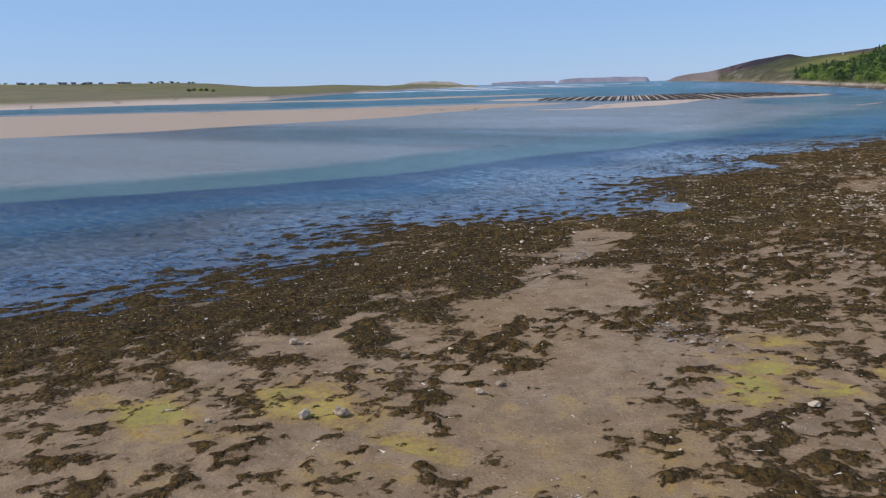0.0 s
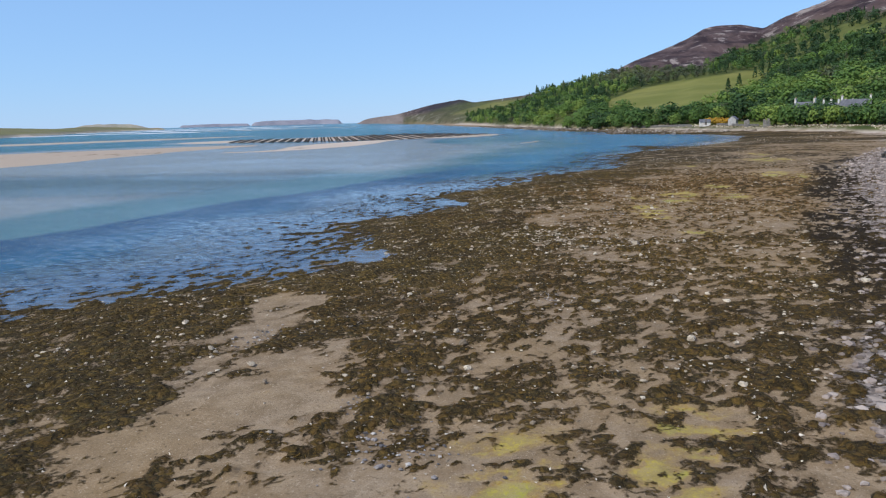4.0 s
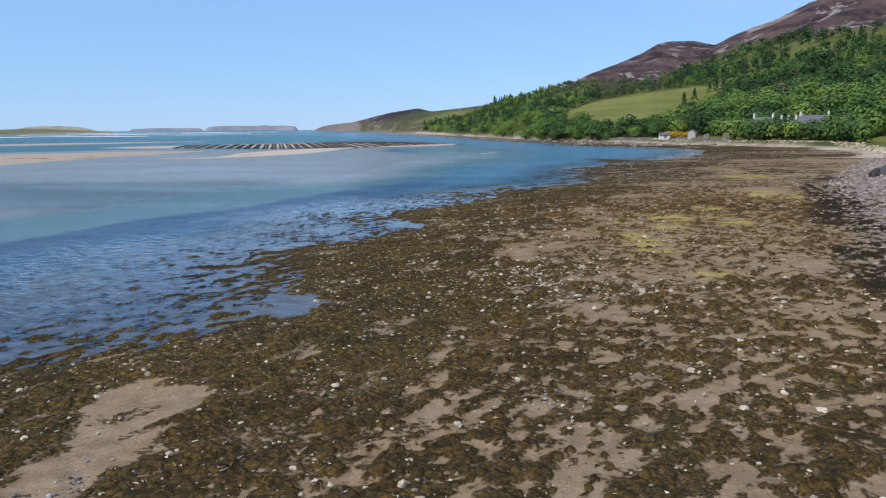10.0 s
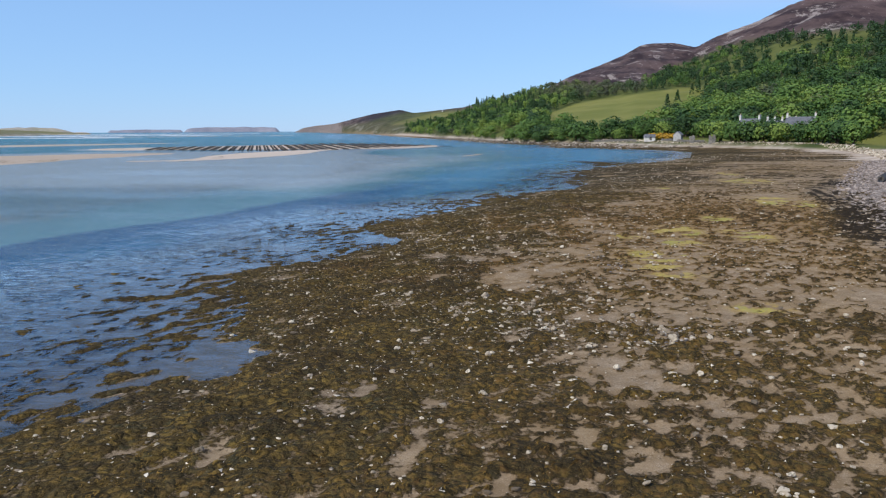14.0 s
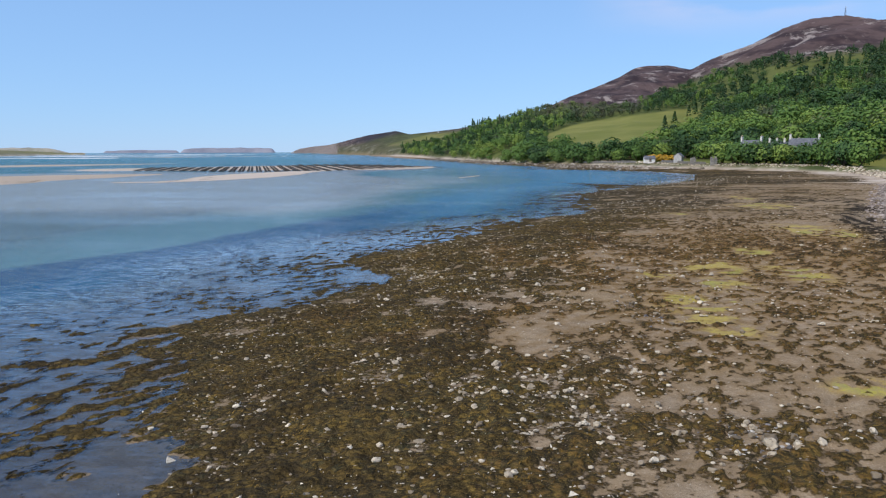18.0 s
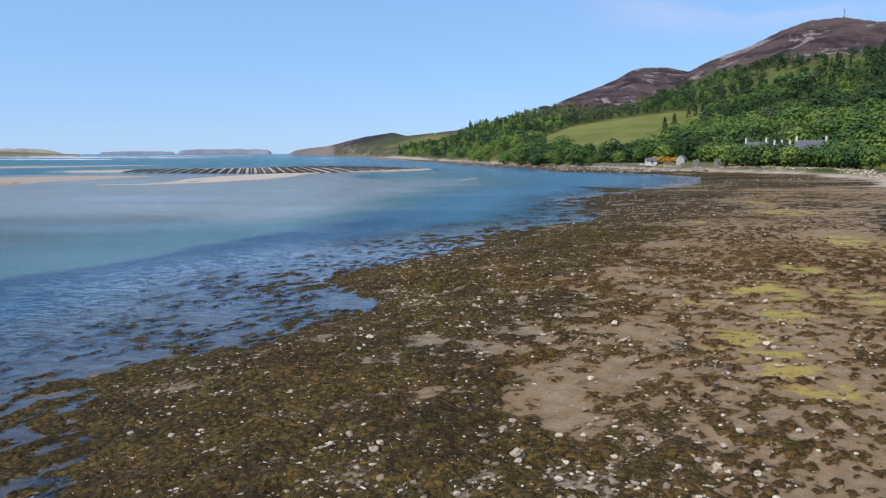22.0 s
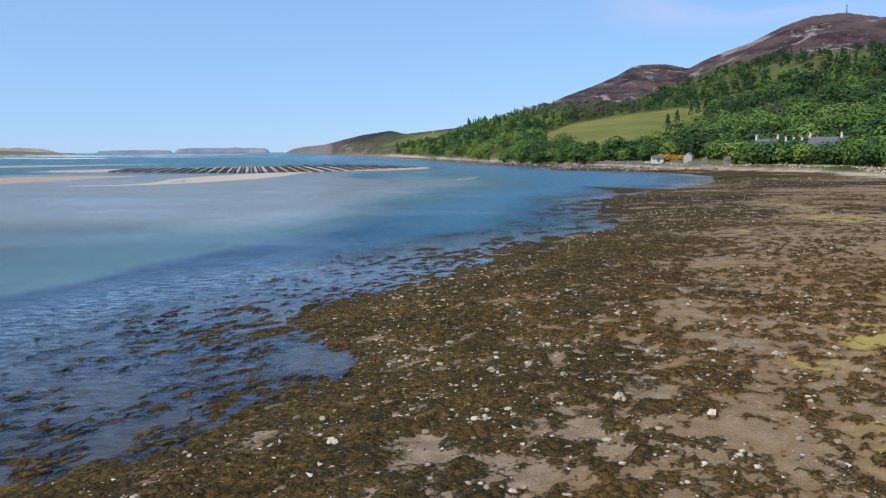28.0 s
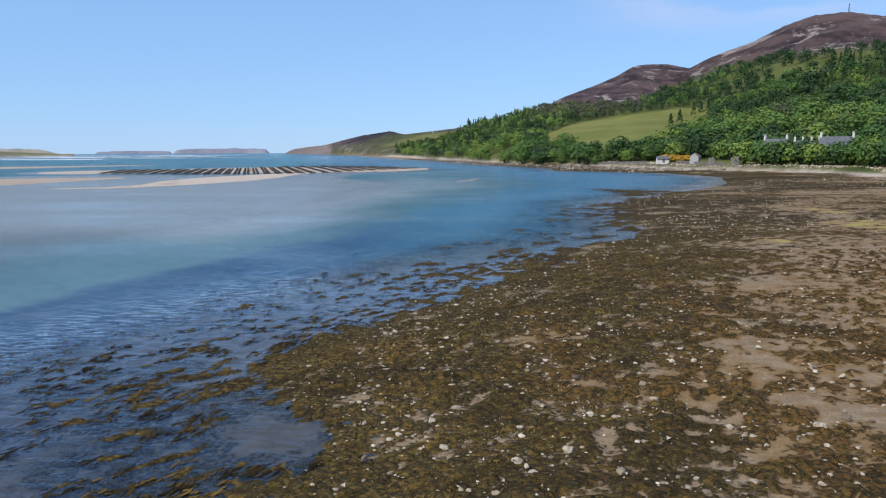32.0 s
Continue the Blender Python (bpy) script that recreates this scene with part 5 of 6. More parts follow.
# ---- stones ----
def stone_mesh(rng, level, flat=0.7, rough=0.25):
    bm = bmesh.new()
    bmesh.ops.create_icosphere(bm, subdivisions=level, radius=1.0)
    o = Vector(rng.uniform(-50, 50, 3))
    for _ in range(7):              # broken faces
        n = Vector(rng.normal(0, 1, 3)).normalized()
        c = rng.uniform(0.55, 0.85)
        for v in bm.verts:
            k = v.co.dot(n) - c
            if k > 0:
                v.co -= n * k * 0.9
    for v in bm.verts:
        v.co *= 1 + rough * noise.noise(v.co * 1.6 + o) + 0.4 * rough * noise.noise(v.co * 5 + o)
        v.co.z *= flat
    return bm_mesh("stone", bm, False)


def stone_material(name, tones, by_object=True, scale=14.0):
    m, nt, b = mat(name)
    r = nt.nodes.new("ShaderNodeValToRGB")
    r.color_ramp.elements[0].color = (*tones[0], 1)
    r.color_ramp.elements[1].color = (*tones[-1], 1)
    for k, t in enumerate(tones[1:-1]):
        r.color_ramp.elements.new((k + 1) / (len(tones) - 1)).color = (*t, 1)
    src = nt.nodes.new("ShaderNodeObjectInfo").outputs["Random"] if by_object else nt.nodes.new("ShaderNodeNewGeometry").outputs["Random Per Island"]
    nt.links.new(src, r.inputs[0])
    blot = ramp(nt, tex(nt, scale, 4), 0.52, 0.62)
    nt.links.new(mix(nt, math_(nt, 'MULTIPLY', blot, 0.6 if by_object else 0.45), r.outputs[0], (0.12, 0.10, 0.07)), b.inputs["Base Color"])
    b.inputs["Roughness"].default_value = 0.8
    bump(nt, b, tex(nt, scale * 4), 0.5, 0.01)
    return m


PALE = [(0.12, 0.088, 0.055), (0.31, 0.245, 0.165), (0.50, 0.42, 0.31), (0.68, 0.59, 0.45)]
STONE = stone_material("barnacled_stone", PALE)
STONES = stone_material("loose_stone", PALE, False)
SHINGLE = stone_material("shingle", [(0.09, 0.068, 0.055), (0.21, 0.165, 0.137), (0.33, 0.268, 0.228), (0.48, 0.405, 0.35)], False, 9.0)
SLATE = stone_material("dark_rock", [(0.035, 0.038, 0.045), (0.06, 0.062, 0.07), (0.085, 0.085, 0.09)], True, 2.0)
ROCKY = stone_material("weedy_rock", [(0.045, 0.032, 0.020), (0.10, 0.072, 0.045), (0.22, 0.18, 0.14), (0.55, 0.49, 0.41)], False, 5.0)
MARKED = [   # stones that stand out: x, y, radius
    (-0.45, 12.4, 0.22), (1.05, 25.8, 0.17), (-0.8, 13.7, 0.15), (-11.6, 17.2, 0.20), (-11.1, 15.0, 0.22), (6.6, 12.8, 0.22), (7.5, 31.0, 0.26), (2.2, 34.7, 0.30),
    (1.3, 36.7, 0.24), (-6.2, 33.8, 0.17), (-3.2, 31.8, 0.17), (-2.7, 37.9, 0.17), (10.9, 46.8, 0.26), (14.1, 41.9, 0.22), (7.4, 30.7, 0.26), (0.55, 53.2, 0.20)]
MARKED += [
    (-3.55, 47.6, 0.19), (2.75, 58.5, 0.20), (8.1, 54.7, 0.24), (5.8, 49.3, 0.20), (3.9, 50.1, 0.22), (-3.0, 53.7, 0.17), (5.05, 51.8, 0.18), (10.1, 54.0, 0.20),
    (-6.8, -3.9, 0.27), (-7.5, -4.4, 0.25), (-4.6, -1.3, 0.16), (-11.2, -0.8, 0.22), (-7.6, -0.2, 0.17), (-4.4, -0.6, 0.13), (-16.5, 8.9, 0.18), (2.5, 1.5, 0.2)]


SHELL_BEDS = [(-1.8, 6.1, 1.16, 1.54), (-1.1, 5.0, 1.32, 0.72), (-7.6, 41.5, 0.52, 0.57), (-2.1, 28.4, 1.16, 0.43), (6.9, 31.3, 1.2, 0.99), (7.4, 31.2, 1.31, 1.45), (-7.8, 12.9, 0.74, 0.64), (-2.5, 7.7, 0.59, 0.47), (2.6, 18.5, 0.49, 0.83), (7.4, 45.6, 0.71, 0.88), (-7.4, 41.2, 0.54, 0.7), (-7.4, 13.6, 0.51, 0.91), (8.1, 42.8, 0.68, 0.81)]      # x, y, half width, half length
FLECK = stone_material("white_shell", [(0.40, 0.34, 0.26), (0.60, 0.53, 0.42), (0.78, 0.70, 0.57)], False, 30.0)
SHELLY = stone_material("shell_grit", [(0.06, 0.055, 0.055), (0.16, 0.15, 0.15), (0.32, 0.29, 0.27), (0.62, 0.58, 0.52)], False, 30.0)


def build_stones():
    rng = np.random.default_rng(21)
    kinds = [stone_mesh(rng, 3, f, 0.32) for f in (0.75, 0.62, 0.85, 0.7, 0.58, 0.8)]
    for me in kinds:
        me.materials.append(STONE)
    spots = [(a, b, c * 0.66) for a, b, c in MARKED]
    while len(spots) < 300:
        if len(spots) < 120:
            x, y, s = rng.normal(2.4, 3.0), rng.normal(34.0, 2.4), rng.uniform(0.045, 0.115)
        elif len(spots) < 150:
            x, y, s = rng.normal(7.6, 1.4), rng.normal(31, 0.8), rng.uniform(0.05, 0.12)
        else:
            x, y, s = rng.uniform(-12, 14), rng.uniform(9, 66), rng.uniform(0.06, 0.12)
        xe = np.interp(y, EDGE_Y, EDGE_X)
        if x > xe + 0.5 and all((x - a) ** 2 + (y - b) ** 2 > (0.7 * (s + c)) ** 2 for a, b, c in spots):
            spots.append((x, y, s))
    z = height(np.array([p[0] for p in spots]), np.array([p[1] for p in spots]))
    for k, ((x, y, s), zz) in enumerate(zip(spots, z)):
        ob = new("stone", kinds[k % 6])
        ob.matrix_basis = Matrix.LocRotScale((x, y, zz + 0.05 + 0.25 * s), Euler((rng.normal(0, 0.3), rng.normal(0, 0.3), rng.random() * 6.28)), (s * rng.uniform(0.9, 1.3), s, s * rng.uniform(0.8, 1.1)))
        big = s > 0.17
        tagged(ob, "large pale barnacled boulder sitting in brown seaweed" if big else "pale grey barnacled stone lying among brown seaweed", "stone", "stones of the foreshore")
    # the uncounted rest
    def scatter(name, x, y, s, material, label, lift=0.03, flat=0.65):
        base = []
        for _ in range(6):
            me = stone_mesh(rng, 1, flat, 0.55)
            base.append((np.array([v.co[:] for v in me.vertices]), np.array([p.vertices[:] for p in me.polygons])))
            bpy.data.meshes.remove(me)
        zz = height(x, y)
        vs, fs, at = [], [], 0
        for i in range(len(x)):
            v, f = base[i % 6]
            a = rng.random() * 6.28
            c, sn = math.cos(a) * s[i], math.sin(a) * s[i]
            w = np.stack([x[i] + (c * v[:, 0] - sn * v[:, 1]) * 1.2, y[i] + sn * v[:, 0] + c * v[:, 1], zz[i] + lift + s[i] * (v[:, 2] + 0.15)], -1)
            vs.append(w)
            fs.append(f + at)
            at += len(v)
        thing(name, mesh_from(name, np.concatenate(vs), np.concatenate(fs), smooth_shade=False), material, label, "stones", kind="stuff")

    n = 44000
    x, y = rng.uniform(-15, 40, n), np.abs(rng.normal(0, 1, n)) * 48 - 6
    y = np.where(y > 150, rng.uniform(0, 90, n), y)
    xe, xb = np.interp(y, EDGE_Y, EDGE_X), np.interp(y, BANK_Y, BANK_X)
    p = (0.02 + 0.28 * smooth(0.4, 0.6, cover(x, y, 0 * x)[0]) * smooth(4, 12, y)) + 0.8 * smooth(14, 28, y) * smooth(0.48, 0.66, fbm(x / 5, y / 4, 3, 131)) + 0.25 * smooth(70, 110, y)
    ok = (x > xe + 0.3) & (x < xb) & (rng.random(n) < p)
    x, y = x[ok], y[ok]
    m = 1100
    x, y = np.concatenate([x, rng.normal(2.2, 3.4, m), rng.uniform(-4, 11, 1300), rng.normal(-12.5, 2.6, 260)]), np.concatenate([y, rng.normal(34.2, 2.6, m), rng.uniform(26, 72, 1300), rng.normal(11, 4.5, 260)])
    y3 = rng.uniform(76, 205, 1700)
    x3 = np.interp(y3, EDGE_Y, EDGE_X) + 0.5 + np.abs(rng.normal(0, 16, 1700))
    ok = x3 < np.interp(y3, BANK_Y, BANK_X)
    x, y = np.concatenate([x, x3[ok]]), np.concatenate([y, y3[ok]])
    ok = rng.random(len(x)) < 0.12 + 0.88 * smooth(0.35, 0.6, cover(x, y, height(x, y))[0])
    x, y = x[ok], y[ok]
    ok = rng.random(len(x)) < 1 - 0.65 * smooth(60, 85, y) * smooth(0.56, 0.42, fbm(x / 12, y / 6, 3, 121))
    x, y = x[ok], y[ok]
    scatter("loose_stones", x, y, rng.gamma(2.0, 0.014, len(x)) + 0.015 + 0.0003 * np.maximum(y - 30, 0), STONES, "small pale stones and shells strewn over seaweed and sand")
    # flecks of shell all over the weed
    n = 26000
    x, y = rng.uniform(-22, 20, n), rng.uniform(-6, 76, n)
    ok = (x > shore_x(x, y) - 1.0) & (x < np.interp(y, BANK_Y, BANK_X) - 1) & (rng.random(n) < 0.15 + 0.5 * smooth(0.45, 0.7, cover(x, y, height(x, y))[0]))
    x, y = x[ok], y[ok]
    n = len(x)
    z, cov = height(x, y), cover(x, y, height(x, y))
    z = z + hummock(x, y, z, cov[0]) + 0.02
    d = rng.normal(0, 1, (n, 4, 3)) * (rng.gamma(2.0, 0.007, n) + 0.008)[:, None, None] * (1, 1, 0.5)
    v = (np.stack([x, y, z], -1)[:, None] + d).reshape(-1, 3)
    f = (np.array([(0, 1, 2), (0, 3, 1), (1, 3, 2), (2, 3, 0)])[None] + 4 * np.arange(n)[:, None, None]).reshape(-1, 3)
    thing("shell_flecks", mesh_from("shell_flecks", v, f, smooth_shade=False), FLECK, "tiny white shell fragments scattered over the seaweed", "shells", kind="stuff")
    # beds of mussel shell and grit
    bx, by, bs = [], [], []
    for cx, cy, rx, ry in SHELL_BEDS:
        k = int(36 * rx * ry) + 36
        bx.append(cx + rx * rng.normal(0, 0.6, k)), by.append(cy + ry * rng.normal(0, 0.6, k)), bs.append(rng.gamma(2.0, 0.010, k) + 0.012)
    scatter("shell_beds", np.concatenate(bx), np.concatenate(by), np.concatenate(bs), SHELLY, "patches of broken grey mussel shell and grit among weed", 0.02, 0.5)
    n = 15000
    y = rng.uniform(-4, 150, n)
    xb = np.interp(y, BANK_Y, BANK_X)
    over = rng.uniform(-2.0, 15, n)
    ok = rng.random(n) < smooth(-2, 0.5, over) * np.interp(y, [0, 60, 150], [1.0, 0.7, 0.4])
    x, y = (xb + over)[ok], y[ok]
    scatter("shingle_bank", x, y, rng.gamma(2.5, 0.02, len(x)) + 0.03 + 0.0006 * y, SHINGLE, "bank of mixed grey shingle along the top of the beach", 0.0)
    y = rng.uniform(150, 345, 2600)
    x = np.interp(y, BANK_Y, BANK_X) + rng.uniform(3, 7.5, 2600)
    scatter("shore_boulders", x, y, rng.gamma(2.0, 0.06, 2600) + 0.07, STONES, "line of pale boulders and cobbles below the shore wood", 0.0)
    y = rng.uniform(268, 620, 5200)
    xe, xb = np.interp(y, EDGE_Y, EDGE_X), np.interp(y, BANK_Y, BANK_X)
    x = xe + (xb - xe) * rng.random(5200) ** 0.8
    scatter("shore_rocks", x, y, rng.gamma(1.6, 0.09, 5200) + 0.08, ROCKY, "brown weedy rocks and pale cobbles of the far foreshore", 0.0)
    # dark rocks at the head of the shingle
    kinds2 = [stone_mesh(rng, 2, f, 0.95) for f in (0.9, 0.75, 1.2)]
    for me in kinds2:
        me.materials.append(SLATE)
    for k in range(30):
        t = k / 29
        x, y = ROCKS[0][0] + (ROCKS[1][0] - ROCKS[0][0]) * t + rng.normal(0, 0.8), ROCKS[0][1] + (ROCKS[1][1] - ROCKS[0][1]) * t + rng.normal(0, 0.4)
        s = rng.uniform(0.3, 0.85)
        ob = new("rock", kinds2[k % 3])
        ob.matrix_basis = Matrix.LocRotScale((x, y, float(height(x, y)) + 0.35 * s), Euler((rng.normal(0, 0.5), rng.normal(0, 0.5), rng.random() * 6.28)), (s * 1.3, s * 0.7, s * 1.25))
        tagged(ob, "jagged dark slate rock at the top of the shingle", "rock", "rocks of the beach head")


ROCKS = ((48.5, 91.0), (55.0, 84.0))
build_stones()


# ---- far shores ----
# island rock with the distance haze mixed into its colour, lighter and bluer
HAZED_ROCK = plain("hazed_island_cliff", (0.30, 0.295, 0.335), (0.20, 0.205, 0.25), 0.9, 0.01, 0.4, 2.0)
DUNE = plain("dune_turf", (0.25, 0.24, 0.17), (0.42, 0.37, 0.30), 0.9, 0.012, 0.3, 1.0)


def island(bear0, bear1, dist, top, seed, material, label, cliff=0.06):
    """A low island: steep ends and cliffs, an undulating back."""
    n, m = 90, 9
    verts = []
    for j in range(m):
        v = j / (m - 1)
        for i in range(n):
            u = i / (n - 1)
            b = radians(bear0 + (bear1 - bear0) * u)
            r = dist + 260 * (v - 0.5) + 40 * (fbm(u * 9, v * 3, 2, seed) - 0.5)
            ends = float(smooth(0, cliff, u) * smooth(1, 1 - cliff, u))
            side = float(smooth(0, 0.16, v) * smooth(1.0, 0.7, v))
            h = top * (0.72 + 0.5 * float(fbm(u * 6, v * 2, 3, seed + 3))) * ends * side * (0.7 + 0.3 * math.sin(math.pi * u))
            verts.append((ROUND[0] + r * math.sin(b), ROUND[1] + r * math.cos(b), WATER - 2 + (h + 2) * min(1, ends * side * 3)))
    return thing("island", mesh_from("island", np.array(verts), grid_faces(m, n)), material, label, "island", "islands out at sea")


island(-27.9, -22.5, 4450, 17, 201, HAZED_ROCK, "low rocky island on the sea horizon, blue-grey haze in its colour")
island(-22.6, -15.3, 4550, 31, 211, HAZED_ROCK, "long flat-topped island on the sea horizon, blue-grey haze in its colour")
island(-36.5, -29.2, 2500, 19, 221, DUNE, "low green and sandy dune island across the bay", 0.3)



def build_surf():
    """Broken white lines where the swell meets the outer bars."""
    rng = np.random.default_rng(29)
    vs, fs, at = [], [], 0
    for bear0, bear1, dist, n in ((-35.0, -20.0, 1250, 26), (-38.0, -18.0, 1750, 30), (-42.0, -27.0, 900, 16)):
        for _ in range(n):
            b, r = radians(rng.uniform(bear0, bear1)), dist * rng.uniform(0.95, 1.05)
            half, deep = dist * rng.uniform(0.008, 0.03), dist * rng.uniform(0.012, 0.03)
            m = 12
            t = np.linspace(-1, 1, m)
            mid = deep * 0.4 * (fbm(t * 2 + rng.uniform(0, 90), t * 0 + 3, 2, 5) - 0.5)
            wide = deep * (1 - t * t) * rng.uniform(0.5, 1.0, m)
            x = ROUND[0] + r * math.sin(b) + half * t * math.cos(b)
            y = ROUND[1] + r * math.cos(b) - half * t * math.sin(b) + mid
            vs.append(np.concatenate([np.stack([x, y - wide / 2, np.full(m, WATER + 0.05)], -1), np.stack([x, y, np.full(m, WATER + 0.5)], -1), np.stack([x, y + wide / 2, np.full(m, WATER + 0.05)], -1)]))
            fs.append(grid_faces(3, m) + at)
            at += 3 * m
    thing("surf", mesh_from("surf", np.concatenate(vs), np.concatenate(fs)), plain("sea_foam", (0.72, 0.74, 0.76), (0.55, 0.60, 0.64), 0.8, 0.05, 0.2, 0.1), "white breakers on the outer bars of the bay", "surf", kind="stuff")


build_surf()

# ---- oyster racks on the outer sand bar ----
BAGS = plain("oyster_bags", (0.085, 0.075, 0.058), (0.040, 0.036, 0.030), 0.85, 2.0, 0.4, 0.03)
IRON = plain("rusted_iron", (0.10, 0.06, 0.04), (0.05, 0.035, 0.03), 0.8, 6.0, 0.3, 0.01, 0.4)


def box(bm, c, s, turn=0.0):
    m = Matrix.Translation(c) @ Matrix.Rotation(turn, 4, 'Z') @ Matrix.Diagonal((*s, 1))
    return bmesh.ops.create_cube(bm, size=1.0, matrix=m)["verts"]


def box_arrays(centres, sizes):
    """Many boxes as arrays."""
    c, s = np.asarray(centres, float)[:, None], np.asarray(sizes, float)[:, None] / 2
    k = np.array([(x, y, z) for x in (-1, 1) for y in (-1, 1) for z in (-1, 1)], float)[None]
    f = np.array([(0, 1, 3, 2), (4, 6, 7, 5), (0, 4, 5, 1), (2, 3, 7, 6), (0, 2, 6, 4), (1, 5, 7, 3)])
    n = len(centres)
    return (c + k * s).reshape(-1, 3), (f[None] + 8 * np.arange(n)[:, None, None]).reshape(-1, 4)


def build_racks():
    rng = np.random.default_rng(33)
    front = [(-126, 278), (-103, 272), (-84, 266), (-68, 265), (-52, 271), (-37, 300), (-20, 329)]
    fx, fy = np.array(front).T
    rows = 29
    for k in range(rows):
        u = k / (rows - 1) * (len(front) - 1)
        x, y = np.interp(u, range(len(front)), fx), np.interp(u, range(len(front)), fy)
        length = int(np.interp(k, [0, 8, 15, 20, 26, rows - 1], [55, 75, 100, 122, 70, 14]) * rng.uniform(0.85, 1.05))
        root = new("oyster_rack")
        root.matrix_basis = pose(x, y, max(float(height(x, y)), WATER - 0.05), 0, 0, 17)
        tagged(root, "long low row of dark oyster bags on iron trestles", "oyster rack", "rows of oyster racks on the sand bar")
        for side in (-0.62, 0.62):
            n = int(length / 1.05)
            t = (np.arange(n) + 0.5) * 1.05
            keep = rng.random(n) > 0.08
            v, f = box_arrays(np.stack([np.full(n, side) + rng.normal(0, 0.05, n), t, 0.36 + rng.normal(0, 0.02, n)], -1)[keep], np.stack([np.full(n, 0.55), np.full(n, 0.92), rng.uniform(0.12, 0.2, n)], -1)[keep])
            tagged(part("bag_line", mesh_from("bag_line", v, f, smooth_shade=False), BAGS, root), kind="stuff")
        t = np.arange(0, length, 2.6)
        legs = [(sx, tt, -0.1) for tt in t for sx in (-0.95, -0.3, 0.3, 0.95)]
        v, f = box_arrays(legs, [(0.06, 0.06, 0.9)] * len(legs))
        v2, f2 = box_arrays([(sx, length / 2, 0.27) for sx in (-0.95, -0.3, 0.3, 0.95)], [(0.05, length, 0.05)] * 4)
        part("trestle", mesh_from("trestle", np.concatenate([v, v2]), np.concatenate([f, f2 + len(v)]), smooth_shade=False), IRON, root)


build_racks()

# ---- buildings on the shore ----
LIME = plain("limewash", (0.74, 0.72, 0.67), (0.56, 0.53, 0.48), 0.85, 1.2, 0.3, 0.02)
HARLED = plain("harled_wall", (0.46, 0.45, 0.43), (0.33, 0.32, 0.30), 0.9, 1.6, 0.5, 0.03)
RUBBLE = plain("rubble_stone", (0.30, 0.28, 0.25), (0.15, 0.14, 0.13), 0.9, 2.2, 0.7, 0.06)
ROOFING = plain("roof_slate", (0.16, 0.165, 0.18), (0.09, 0.093, 0.105), 0.6, 1.5, 0.4, 0.02)
GLASSY = plain("dark_pane", (0.03, 0.035, 0.04), (0.02, 0.02, 0.025), 0.12, 3.0, 0.02, 0.002)
CLAY = plain("clay_pot", (0.42, 0.30, 0.20), (0.28, 0.2, 0.14), 0.8, 5.0, 0.3, 0.01)
WOODY = plain("weathered_timber", (0.24, 0.21, 0.18), (0.12, 0.10, 0.09), 0.85, 4.0, 0.4, 0.01)


